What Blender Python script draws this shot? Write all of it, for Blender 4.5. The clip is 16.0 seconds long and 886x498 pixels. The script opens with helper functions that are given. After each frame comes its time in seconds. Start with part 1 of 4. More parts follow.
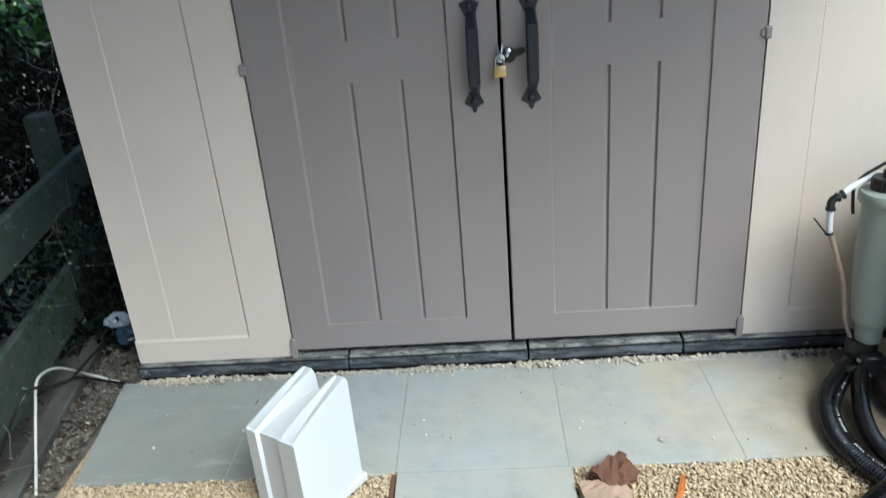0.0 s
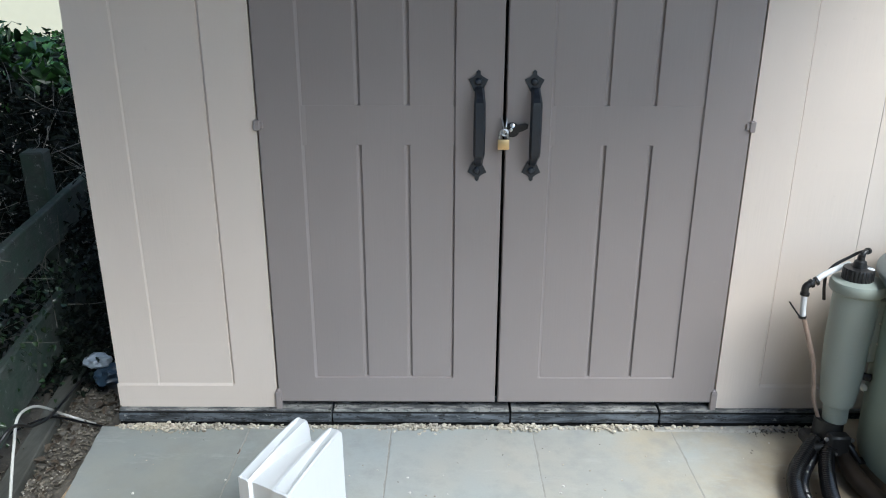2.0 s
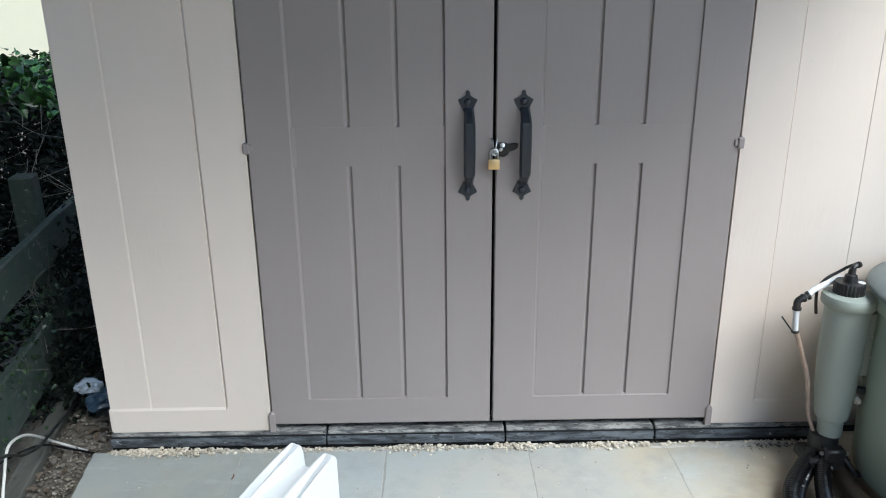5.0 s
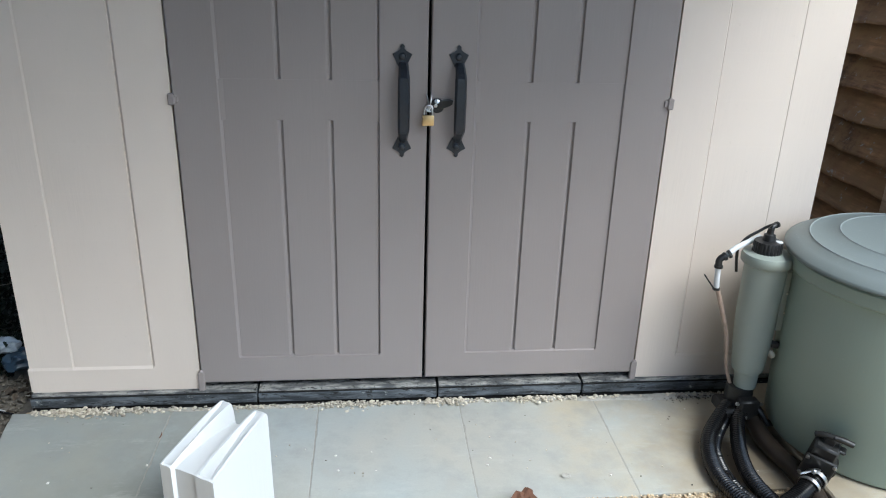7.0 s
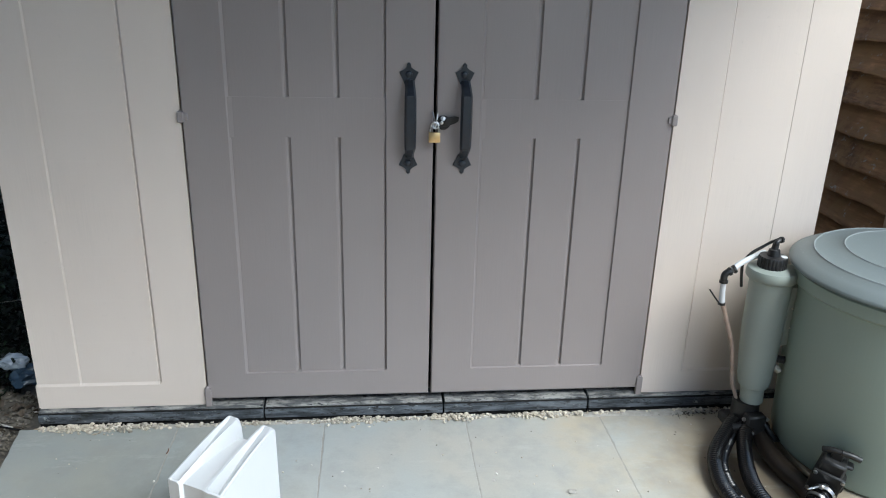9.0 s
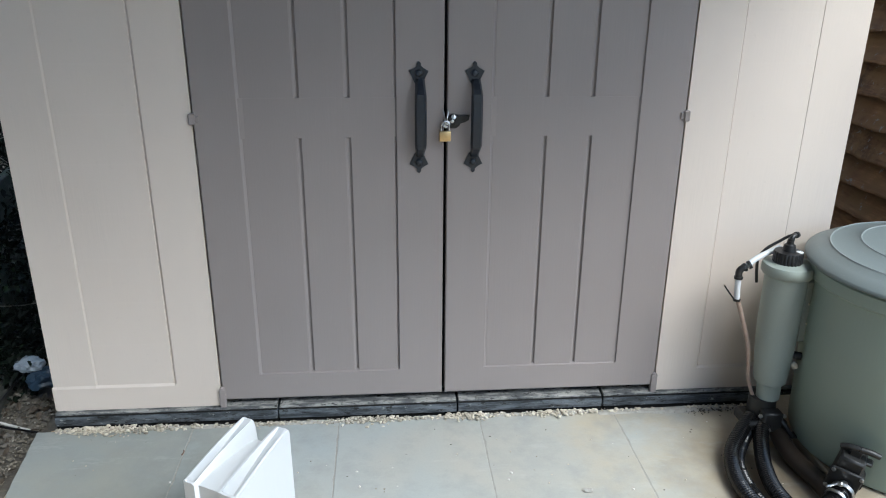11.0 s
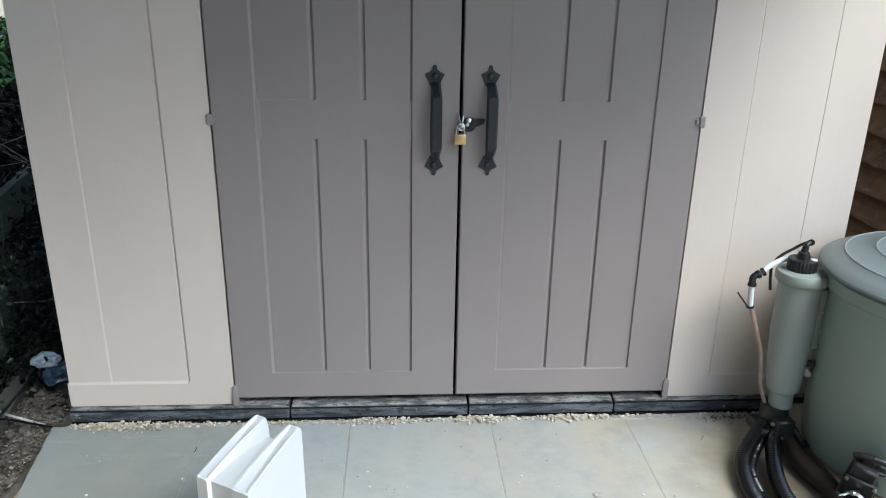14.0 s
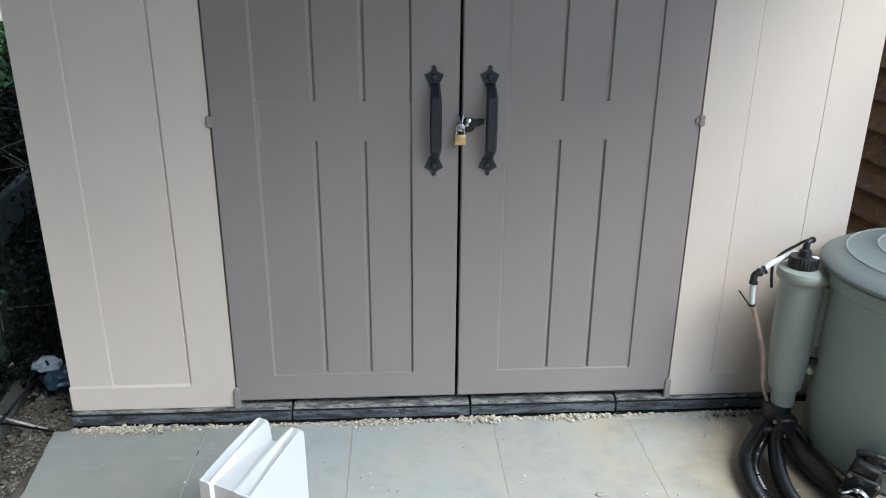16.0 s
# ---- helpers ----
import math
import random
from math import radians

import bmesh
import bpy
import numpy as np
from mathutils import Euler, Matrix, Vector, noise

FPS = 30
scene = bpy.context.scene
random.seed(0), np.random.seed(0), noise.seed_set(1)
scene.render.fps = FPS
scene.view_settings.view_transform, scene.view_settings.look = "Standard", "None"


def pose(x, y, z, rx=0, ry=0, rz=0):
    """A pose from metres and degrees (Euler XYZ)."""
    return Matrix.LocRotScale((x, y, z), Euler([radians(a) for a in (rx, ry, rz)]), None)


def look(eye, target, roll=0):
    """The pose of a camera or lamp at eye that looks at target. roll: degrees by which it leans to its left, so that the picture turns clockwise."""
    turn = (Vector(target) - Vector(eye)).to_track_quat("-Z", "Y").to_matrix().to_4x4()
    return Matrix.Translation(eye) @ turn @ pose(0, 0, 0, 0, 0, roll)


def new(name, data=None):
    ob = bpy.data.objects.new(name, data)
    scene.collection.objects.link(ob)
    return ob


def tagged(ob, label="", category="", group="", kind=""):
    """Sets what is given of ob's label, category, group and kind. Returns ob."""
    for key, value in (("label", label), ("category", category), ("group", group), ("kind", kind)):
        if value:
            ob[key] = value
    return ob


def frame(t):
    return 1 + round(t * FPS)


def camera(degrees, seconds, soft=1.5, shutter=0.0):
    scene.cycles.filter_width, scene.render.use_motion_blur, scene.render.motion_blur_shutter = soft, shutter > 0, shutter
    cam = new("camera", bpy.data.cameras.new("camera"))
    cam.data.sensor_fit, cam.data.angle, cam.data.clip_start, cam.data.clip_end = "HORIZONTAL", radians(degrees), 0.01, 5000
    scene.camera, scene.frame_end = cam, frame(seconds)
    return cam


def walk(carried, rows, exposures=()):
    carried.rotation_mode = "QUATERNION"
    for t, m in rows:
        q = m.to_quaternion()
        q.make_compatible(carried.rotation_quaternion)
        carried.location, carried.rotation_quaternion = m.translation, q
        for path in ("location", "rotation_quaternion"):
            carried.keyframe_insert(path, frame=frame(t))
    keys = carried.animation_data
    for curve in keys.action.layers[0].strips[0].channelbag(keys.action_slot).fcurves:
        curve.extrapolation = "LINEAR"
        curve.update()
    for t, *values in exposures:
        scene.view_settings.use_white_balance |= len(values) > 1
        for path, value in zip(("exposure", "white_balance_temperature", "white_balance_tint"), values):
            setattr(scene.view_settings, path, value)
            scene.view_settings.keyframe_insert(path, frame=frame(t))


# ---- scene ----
cam = camera(61.2, 16.0, soft=1.05, shutter=0.5)
PATH = [
    (0, (-0.061, -2.02, 1.279), (-0.181, -0.191, 0.479), -4.8),
    (0.2, (-0.085, -2.047, 1.283), (-0.199, -0.204, 0.538), -4.6),
    (0.3, (-0.097, -2.056, 1.286), (-0.21, -0.211, 0.549), -3.5),
    (0.5, (-0.108, -2.066, 1.283), (-0.232, -0.202, 0.569), -1.6),
    (0.7, (-0.149, -2.076, 1.287), (-0.242, -0.206, 0.601), -0.5),
    (1, (-0.163, -2.069, 1.31), (-0.131, -0.194, 0.614), 1.1),
    (1.3, (-0.198, -2.08, 1.292), (-0.128, -0.211, 0.578), 2.9),
    (1.5, (-0.193, -2.078, 1.317), (-0.148, -0.205, 0.615), 1.7),
    (1.7, (-0.198, -2.088, 1.304), (-0.171, -0.21, 0.626), 0.8),
    (2, (-0.172, -2.086, 1.316), (-0.17, -0.198, 0.658), 0.2),
    (2.5, (-0.164, -2.078, 1.317), (-0.161, -0.201, 0.627), -0.3),
    (3, (-0.166, -2.079, 1.317), (-0.161, -0.206, 0.617), -1.1),
    (3.2, (-0.168, -2.081, 1.315), (-0.153, -0.201, 0.633), -1.0),
    (5.3, (-0.173, -2.07, 1.342), (-0.145, -0.172, 0.711), -0.4),
    (5.5, (-0.179, -2.067, 1.337), (-0.117, -0.179, 0.679), 0.5),
    (5.7, (-0.185, -2.073, 1.32), (-0.09, -0.209, 0.608), 0.9),
    (6, (-0.174, -2.065, 1.329), (-0.042, -0.212, 0.588), 1.5),
    (6.5, (-0.168, -2.066, 1.333), (0.017, -0.218, 0.591), 1.8),
    (7, (-0.169, -2.07, 1.333), (0.028, -0.219, 0.601), 1.7),
    (7.5, (-0.171, -2.078, 1.333), (0.027, -0.22, 0.621), 1.7),
    (8, (-0.177, -2.085, 1.333), (0.025, -0.219, 0.643), 1.6),
    (8.5, (-0.177, -2.082, 1.344), (0.022, -0.218, 0.647), 1.5),
    (9, (-0.18, -2.083, 1.333), (0.01, -0.215, 0.644), 1.5),
    (11.5, (-0.177, -2.075, 1.336), (-0.023, -0.207, 0.639), 0.4),
    (12, (-0.176, -2.077, 1.332), (-0.024, -0.207, 0.64), 0.5),
    (12.5, (-0.185, -2.075, 1.328), (-0.023, -0.205, 0.637), 0.7),
    (13, (-0.183, -2.082, 1.333), (-0.04, -0.213, 0.634), 0.9),
    (13.5, (-0.183, -2.086, 1.33), (-0.055, -0.214, 0.639), 1.2),
    (14, (-0.183, -2.089, 1.33), (-0.058, -0.213, 0.648), 1.0),
    (14.5, (-0.182, -2.093, 1.33), (-0.059, -0.217, 0.648), 0.9),
    (15, (-0.185, -2.087, 1.339), (-0.06, -0.214, 0.648), 0.7),
    (15.5, (-0.183, -2.084, 1.336), (-0.06, -0.211, 0.645), 0.5),
    (16, (-0.186, -2.085, 1.333), (-0.06, -0.209, 0.649), 0.5),
]
walk(cam, [(t, look(eye, target, roll)) for t, eye, target, roll in PATH], exposures=[(t, 1.17 + e, 5890, tint + 1) for t, e, tint in ((0, -0.08, -3), (0.9, -0.05, -1), (3.2, -0.02, 2), (5.4, 0.12, 1), (6.5, 0.03, 1), (7.5, -0.05, 1), (9.2, -0.07, 1), (11.3, -0.09, 1), (16, -0.09, 1))])

# ---- light: an overcast day, brighter from the open side ----
world = bpy.data.worlds.new("overcast_sky")
scene.world = world
world.use_nodes = True
wn = world.node_tree.nodes
sky = wn.new("ShaderNodeTexSky")
sky.sky_type = "NISHITA"
sky.sun_disc = False
sky.sun_elevation = radians(52)
sky.sun_rotation = radians(138)
sky.dust_density = 1.5
sky.air_density = 1.0
world.node_tree.links.new(sky.outputs["Color"], wn["Background"].inputs["Color"])
wn["Background"].inputs["Strength"].default_value = 0.13

sun_data = bpy.data.lights.new("sun", "SUN")
sun_data.energy = 2.2
sun_data.angle = radians(34)
sun_data.color = (1.0, 0.965, 0.925)
sun = new("sun", sun_data)
sun.matrix_world = look((2.25, -2.5, 4.3), (0, 0, 0))


# ---- materials ----
class Mat:
    """A node material with a few short ways to add nodes."""

    def __init__(self, name, rough=0.6, metal=0.0, spec=0.5):
        self.mat = bpy.data.materials.new(name)
        self.mat.use_nodes = True
        self.nodes, self.links = self.mat.node_tree.nodes, self.mat.node_tree.links
        self.bsdf = self.nodes["Principled BSDF"]
        self.bsdf.inputs["Roughness"].default_value = rough
        self.bsdf.inputs["Metallic"].default_value = metal
        self.bsdf.inputs["Specular IOR Level"].default_value = spec
        self.coord = self.nodes.new("ShaderNodeNewGeometry").outputs["Position"]

    def scaled(self, v):
        m = self.nodes.new("ShaderNodeMapping")
        m.inputs["Scale"].default_value = v
        self.links.new(self.coord, m.inputs["Vector"])
        return m.outputs["Vector"]

    def noise(self, scale, detail=4.0, rough=0.55, stretch=None):
        n = self.nodes.new("ShaderNodeTexNoise")
        n.inputs["Scale"].default_value = scale
        n.inputs["Detail"].default_value = detail
        n.inputs["Roughness"].default_value = rough
        self.links.new(self.scaled(stretch) if stretch else self.coord, n.inputs["Vector"])
        return n.outputs["Fac"]

    def cells(self, scale, output="Distance"):
        n = self.nodes.new("ShaderNodeTexVoronoi")
        n.inputs["Scale"].default_value = scale
        self.links.new(self.coord, n.inputs["Vector"])
        return n.outputs[output]

    def ramp(self, fac, stops):
        r = self.nodes.new("ShaderNodeValToRGB")
        while len(r.color_ramp.elements) < len(stops):
            r.color_ramp.elements.new(0.5)
        for e, (p, c) in zip(r.color_ramp.elements, stops):
            e.position, e.color = p, (*c, 1) if len(c) == 3 else c
        self.links.new(fac, r.inputs["Fac"])
        return r.outputs["Color"]

    def mix(self, fac, a, b, blend="MIX"):
        m = self.nodes.new("ShaderNodeMix")
        m.data_type, m.blend_type = "RGBA", blend
        for value, socket in ((fac, m.inputs[0]), (a, m.inputs[6]), (b, m.inputs[7])):
            if isinstance(value, (int, float)):
                socket.default_value = value
            elif isinstance(value, tuple):
                socket.default_value = (*value, 1)
            else:
                self.links.new(value, socket)
        return m.outputs[2]

    def random(self):
        return self.nodes.new("ShaderNodeObjectInfo").outputs["Random"]

    def island(self):
        return self.nodes.new("ShaderNodeNewGeometry").outputs["Random Per Island"]

    def mask(self, fac, low, high):
        return self.ramp(fac, [(low, (0, 0, 0)), (high, (1, 1, 1))])

    def colour(self, c):
        if isinstance(c, tuple):
            self.bsdf.inputs["Base Color"].default_value = (*c, 1)
        else:
            self.links.new(c, self.bsdf.inputs["Base Color"])
        return self

    def gloss(self, fac, low, high):
        m = self.nodes.new("ShaderNodeMapRange")
        m.inputs["To Min"].default_value, m.inputs["To Max"].default_value = low, high
        self.links.new(fac, m.inputs["Value"])
        self.links.new(m.outputs["Result"], self.bsdf.inputs["Roughness"])
        return self

    def bump(self, fac, strength=0.3, distance=0.002):
        b = self.nodes.new("ShaderNodeBump")
        b.inputs["Strength"].default_value, b.inputs["Distance"].default_value = strength, distance
        self.links.new(fac, b.inputs["Height"])
        last = self.bsdf.inputs["Normal"]
        if last.is_linked:
            self.links.new(last.links[0].from_socket, b.inputs["Normal"])
        self.links.new(b.outputs["Normal"], last)
        return self


def plastic(name, base, rough, grain=0.25, dirt=(0.2, 0.17, 0.13), dirt_amount=0.12):
    m = Mat(name, rough)
    streak = m.noise(1.0, 6, 0.6, (260, 260, 9))
    soft = m.noise(2.2, 3, 0.5)
    c = m.mix(m.mask(soft, 0.3, 0.75), tuple(v * 0.93 for v in base), tuple(min(1, v * 1.05) for v in base))
    c = m.mix(m.mask(streak, 0.35, 0.7), c, tuple(v * (1 - 0.13 * grain) for v in base))
    spots = m.mask(m.noise(60, 6, 0.75), 0.62, 0.74)
    grime = m.nodes.new("ShaderNodeMath")
    grime.operation = "MULTIPLY"
    grime.inputs[1].default_value = dirt_amount
    m.links.new(spots, grime.inputs[0])
    scuff = m.nodes.new("ShaderNodeMath")
    scuff.operation = "MULTIPLY"
    scuff.inputs[1].default_value = 0.5 * dirt_amount
    m.links.new(m.mask(m.noise(1.0, 7, 0.75, (22, 22, 95)), 0.68, 0.73), scuff.inputs[0])
    m.colour(m.mix(scuff.outputs[0], m.mix(grime.outputs[0], c, dirt), (0.6, 0.58, 0.55)))
    m.gloss(soft, rough - 0.07, rough + 0.09)
    return m.bump(streak, grain, 0.0012).bump(m.noise(420, 2), 0.08, 0.0006).mat


TAN = plastic("tan_resin", (0.675, 0.588, 0.52), 0.5, 0.06)
BROWN = plastic("brown_resin", (0.286, 0.25, 0.243), 0.42, 0.2, (0.34, 0.32, 0.29), 0.3)
GREEN = plastic("green_grey_plastic", (0.268, 0.33, 0.285), 0.42, 0.06, (0.33, 0.34, 0.3), 0.42)
CANM = plastic("pale_green_plastic", (0.282, 0.317, 0.284), 0.45, 0.05, (0.46, 0.47, 0.42), 0.5)
LID = plastic("faded_lid_plastic", (0.175, 0.202, 0.2), 0.5, 0.06, (0.46, 0.47, 0.46), 0.4)
ROOF = plastic("roof_resin", (0.12, 0.1, 0.09), 0.6, 0.2)
WHITE = plastic("white_plastic", (0.59, 0.605, 0.62), 0.5, 0.0, (0.35, 0.33, 0.3), 0.12)


def black_plastic():
    m = Mat("black_plastic", 0.42)
    n = m.noise(35, 5, 0.65)
    m.colour(m.mix(m.mask(n, 0.5, 0.72), (0.008, 0.008, 0.009), (0.035, 0.034, 0.032)))
    m.gloss(n, 0.3, 0.55)
    return m.bump(n, 0.12, 0.001).mat


def hose_plastic():
    m = Mat("hose_plastic", 0.35)
    n = m.noise(22, 5, 0.6)
    m.colour(m.mix(m.mask(n, 0.55, 0.72), (0.005, 0.005, 0.006), (0.016, 0.015, 0.014)))
    m.gloss(n, 0.12, 0.3)
    return m.mat


def handle_iron():
    m = Mat("black_painted_iron", 0.38)
    n = m.noise(90, 4)
    m.colour(m.mix(n, (0.010, 0.014, 0.021), (0.022, 0.028, 0.038)))
    m.gloss(n, 0.27, 0.42)
    return m.bump(n, 0.06, 0.0008).mat


def metal(name, base, rough):
    m = Mat(name, rough, 1.0)
    n = m.noise(120, 4)
    m.colour(m.mix(n, tuple(v * 0.75 for v in base), base))
    m.gloss(n, rough - 0.08, rough + 0.12)
    return m.mat


def threshold_mat():
    m = Mat("worn_threshold", 0.55)
    n, fine = m.noise(1.0, 6, 0.7, (9, 60, 60)), m.noise(70, 6, 0.75)
    c = m.mix(m.mask(n, 0.42, 0.6), (0.03, 0.035, 0.042), (0.125, 0.14, 0.16))
    c = m.mix(m.mask(m.noise(1.0, 9, 0.8, (38, 60, 95)), 0.6, 0.625), c, (0.36, 0.37, 0.36))
    c = m.mix(m.mask(m.noise(1.0, 8, 0.78, (26, 60, 90)), 0.55, 0.58), c, (0.006, 0.006, 0.006))
    m.colour(c)
    m.gloss(n, 0.38, 0.7)
    return m.bump(fine, 0.5, 0.003).mat


def dusty_ledge():
    m = Mat("dusty_ledge", 0.8)
    n, fine = m.noise(1.0, 5, 0.7, (11, 40, 40)), m.noise(80, 5, 0.7)
    c = m.mix(m.mask(n, 0.44, 0.56), (0.1, 0.103, 0.107), (0.33, 0.325, 0.305))
    c = m.mix(m.mask(fine, 0.56, 0.62), c, (0.1, 0.1, 0.095))
    m.colour(m.mix(m.mask(m.noise(1.0, 6, 0.7, (24, 50, 70)), 0.6, 0.64), c, (0.03, 0.03, 0.03)))
    return m.bump(fine, 0.5, 0.003).mat


def concrete():
    m = Mat("concrete_slab", 0.82)
    broad, mid, fine = m.noise(1.7, 4, 0.55), m.noise(9, 6, 0.65), m.noise(170, 4, 0.7)
    c = m.mix(m.mask(broad, 0.38, 0.66), (0.35, 0.402, 0.416), (0.425, 0.412, 0.365))
    c = m.mix(m.mask(m.random(), 0.2, 0.9), c, m.mix(0.5, c, (0.39, 0.37, 0.32)))
    c = m.mix(m.mask(mid, 0.5, 0.9), c, (0.3, 0.305, 0.3))
    c = m.mix(m.mask(m.noise(4.5, 6, 0.7), 0.56, 0.8), c, (0.44, 0.42, 0.36))
    spread = m.nodes.new("ShaderNodeSeparateXYZ")
    m.links.new(m.coord, spread.inputs[0])
    dusty = m.nodes.new("ShaderNodeMath")
    dusty.operation = "MULTIPLY_ADD"
    dusty.inputs[1].default_value, dusty.inputs[2].default_value = 0.5, -0.06
    m.links.new(spread.outputs["X"], dusty.inputs[0])
    both = m.nodes.new("ShaderNodeMath")
    both.operation = "MULTIPLY_ADD"
    both.inputs[1].default_value = 0.9
    m.links.new(m.noise(3.1, 6, 0.65), both.inputs[0])
    m.links.new(dusty.outputs[0], both.inputs[2])
    c = m.mix(m.mask(both.outputs[0], 0.57, 0.82), c, (0.43, 0.38, 0.29))
    # Darker towards -x: algae stain, with the shade on that side painted in too.
    algae_shade = m.nodes.new("ShaderNodeMath")
    algae_shade.operation = "MULTIPLY_ADD"
    algae_shade.inputs[1].default_value = -0.62
    m.links.new(spread.outputs["X"], algae_shade.inputs[0])
    m.links.new(m.noise(3.4, 6, 0.68), algae_shade.inputs[2])
    c = m.mix(m.ramp(algae_shade.outputs[0], [(0.72, (0, 0, 0)), (1.2, (0.45, 0.45, 0.45))]), c, m.mix(m.mask(m.noise(5, 5, 0.6), 0.4, 0.65), (0.15, 0.17, 0.165), (0.18, 0.175, 0.14)))
    reach = m.nodes.new("ShaderNodeVectorMath")
    reach.operation = "DISTANCE"
    reach.inputs[1].default_value = (0.95, -0.42, 0)
    m.links.new(m.coord, reach.inputs[0])
    mud = m.nodes.new("ShaderNodeMath")
    mud.operation = "MULTIPLY_ADD"
    mud.inputs[1].default_value = 0.35
    m.links.new(m.noise(7, 5, 0.6), mud.inputs[0])
    m.links.new(reach.outputs["Value"], mud.inputs[2])
    c = m.mix(m.ramp(mud.outputs[0], [(0.26, (0.85, 0.85, 0.85)), (0.55, (0, 0, 0))]), c, (0.2, 0.155, 0.1))
    # The slabs grow darker round a point at their front left.
    dark_reach = m.nodes.new("ShaderNodeVectorMath")
    dark_reach.operation = "DISTANCE"
    dark_reach.inputs[1].default_value = (-0.86, -0.52, 0)
    m.links.new(m.coord, dark_reach.inputs[0])
    dark_spread = m.nodes.new("ShaderNodeMath")
    dark_spread.operation = "MULTIPLY_ADD"
    dark_spread.inputs[1].default_value = 0.5
    m.links.new(m.noise(4, 6, 0.65), dark_spread.inputs[0])
    m.links.new(dark_reach.outputs["Value"], dark_spread.inputs[2])
    c = m.mix(m.ramp(dark_spread.outputs[0], [(0.3, (0.6, 0.6, 0.6)), (0.66, (0, 0, 0))]), c, (0.19, 0.19, 0.165))
    c = m.mix(m.mask(m.noise(26, 6, 0.75), 0.67, 0.72), c, (0.16, 0.155, 0.14))
    c = m.mix(m.ramp(m.noise(5.5, 8, 0.72), [(0.5, (0, 0, 0)), (0.72, (0.42, 0.42, 0.42))]), c, (0.22, 0.232, 0.235))
    c = m.mix(m.ramp(m.noise(1.0, 7, 0.7, (4, 13, 1)), [(0.56, (0, 0, 0)), (0.7, (0.35, 0.35, 0.35))]), c, (0.5, 0.5, 0.47))
    c = m.mix(m.mask(fine, 0.4, 0.75), c, m.mix(0.9, (0.2, 0.2, 0.19), c))
    m.colour(c)
    m.gloss(mid, 0.65, 0.92)
    return m.bump(mid, 0.12, 0.004).bump(fine, 0.25, 0.0012).mat


def pebbles():
    m = Mat("pale_gravel", 0.8)
    c = m.ramp(m.island(), [(0.0, (0.38, 0.25, 0.14)), (0.3, (0.58, 0.44, 0.27)), (0.65, (0.66, 0.54, 0.37)), (1.0, (0.54, 0.42, 0.29))])
    m.colour(m.mix(m.mask(m.noise(140, 4), 0.45, 0.7), c, (0.38, 0.32, 0.24)))
    return m.bump(m.noise(300, 3), 0.3, 0.001).mat


def strip_grit():
    m = Mat("dusty_grit", 0.85)
    c = m.ramp(m.island(), [(0.0, (0.2, 0.175, 0.14)), (0.35, (0.38, 0.35, 0.29)), (0.7, (0.53, 0.475, 0.385)), (1.0, (0.68, 0.63, 0.54))])
    east = m.mask(m.noise(2.2, 3, 0.5), 0.45, 0.62)
    m.colour(m.mix(east, c, m.mix(0.55, c, (0.64, 0.56, 0.44))))
    return m.bump(m.noise(300, 3), 0.3, 0.001).mat


def dirty_stones():
    m = Mat("dirty_stone", 0.85)
    m.colour(m.ramp(m.island(), [(0.0, (0.09, 0.078, 0.06)), (0.6, (0.19, 0.165, 0.13)), (0.92, (0.27, 0.245, 0.2)), (1.0, (0.42, 0.39, 0.34))]))
    return m.bump(m.noise(300, 3), 0.3, 0.001).mat


def gravel_bed():
    m = Mat("gravel_bed", 0.9)
    n, big = m.cells(85), m.noise(6, 5, 0.6)
    c = m.ramp(n, [(0.0, (0.6, 0.45, 0.28)), (0.45, (0.54, 0.4, 0.25)), (0.8, (0.36, 0.26, 0.16))])
    m.colour(m.mix(m.mask(big, 0.4, 0.7), c, m.mix(0.5, c, (0.2, 0.16, 0.11))))
    return m.bump(n, 0.9, -0.008).mat


def soil():
    m = Mat("garden_soil", 0.95)
    n, fine = m.noise(7, 6, 0.65), m.noise(60, 6, 0.75)
    c = m.mix(m.mask(n, 0.35, 0.65), (0.075, 0.067, 0.056), (0.17, 0.152, 0.128))
    m.colour(m.mix(m.mask(fine, 0.52, 0.68), c, (0.2, 0.17, 0.13)))
    return m.bump(n, 0.6, 0.02).bump(fine, 0.8, 0.006).mat


def timber(name, dark, light, moss=None):
    m = Mat(name, 0.8)
    grain, broad = m.noise(1.0, 7, 0.65, (40, 6, 70)), m.noise(3.5, 5, 0.6)
    c = m.mix(m.mask(grain, 0.3, 0.7), dark, light)
    c = m.mix(m.mask(broad, 0.42, 0.7), c, tuple(v * 0.6 for v in dark))
    c = m.mix(m.mask(m.random(), 0.0, 1.0), c, m.mix(0.3, c, light))
    if moss:
        c = m.mix(m.mask(m.noise(11, 6, 0.7), 0.42, 0.6), c, moss)
        c = m.mix(m.mask(m.noise(26, 6, 0.75), 0.6, 0.68), c, (0.2, 0.21, 0.2))
    m.colour(c)
    return m.bump(grain, 0.6, 0.004).mat


def leaf_mat(name, dark, light, rough=0.32, spec=0.5):
    m = Mat(name, rough, 0.0, spec)
    c = m.mix(m.island(), dark, light)
    m.colour(m.mix(m.mask(m.noise(30, 3), 0.4, 0.7), c, dark))
    return m.mat


def plain(name, base, rough, vary=0.2, scale=25):
    m = Mat(name, rough)
    n = m.noise(scale, 6, 0.65)
    m.colour(m.mix(n, tuple(v * (1 - vary) for v in base), tuple(min(1, v * (1 + vary)) for v in base)))
    return m.bump(n, 0.2, 0.003).mat


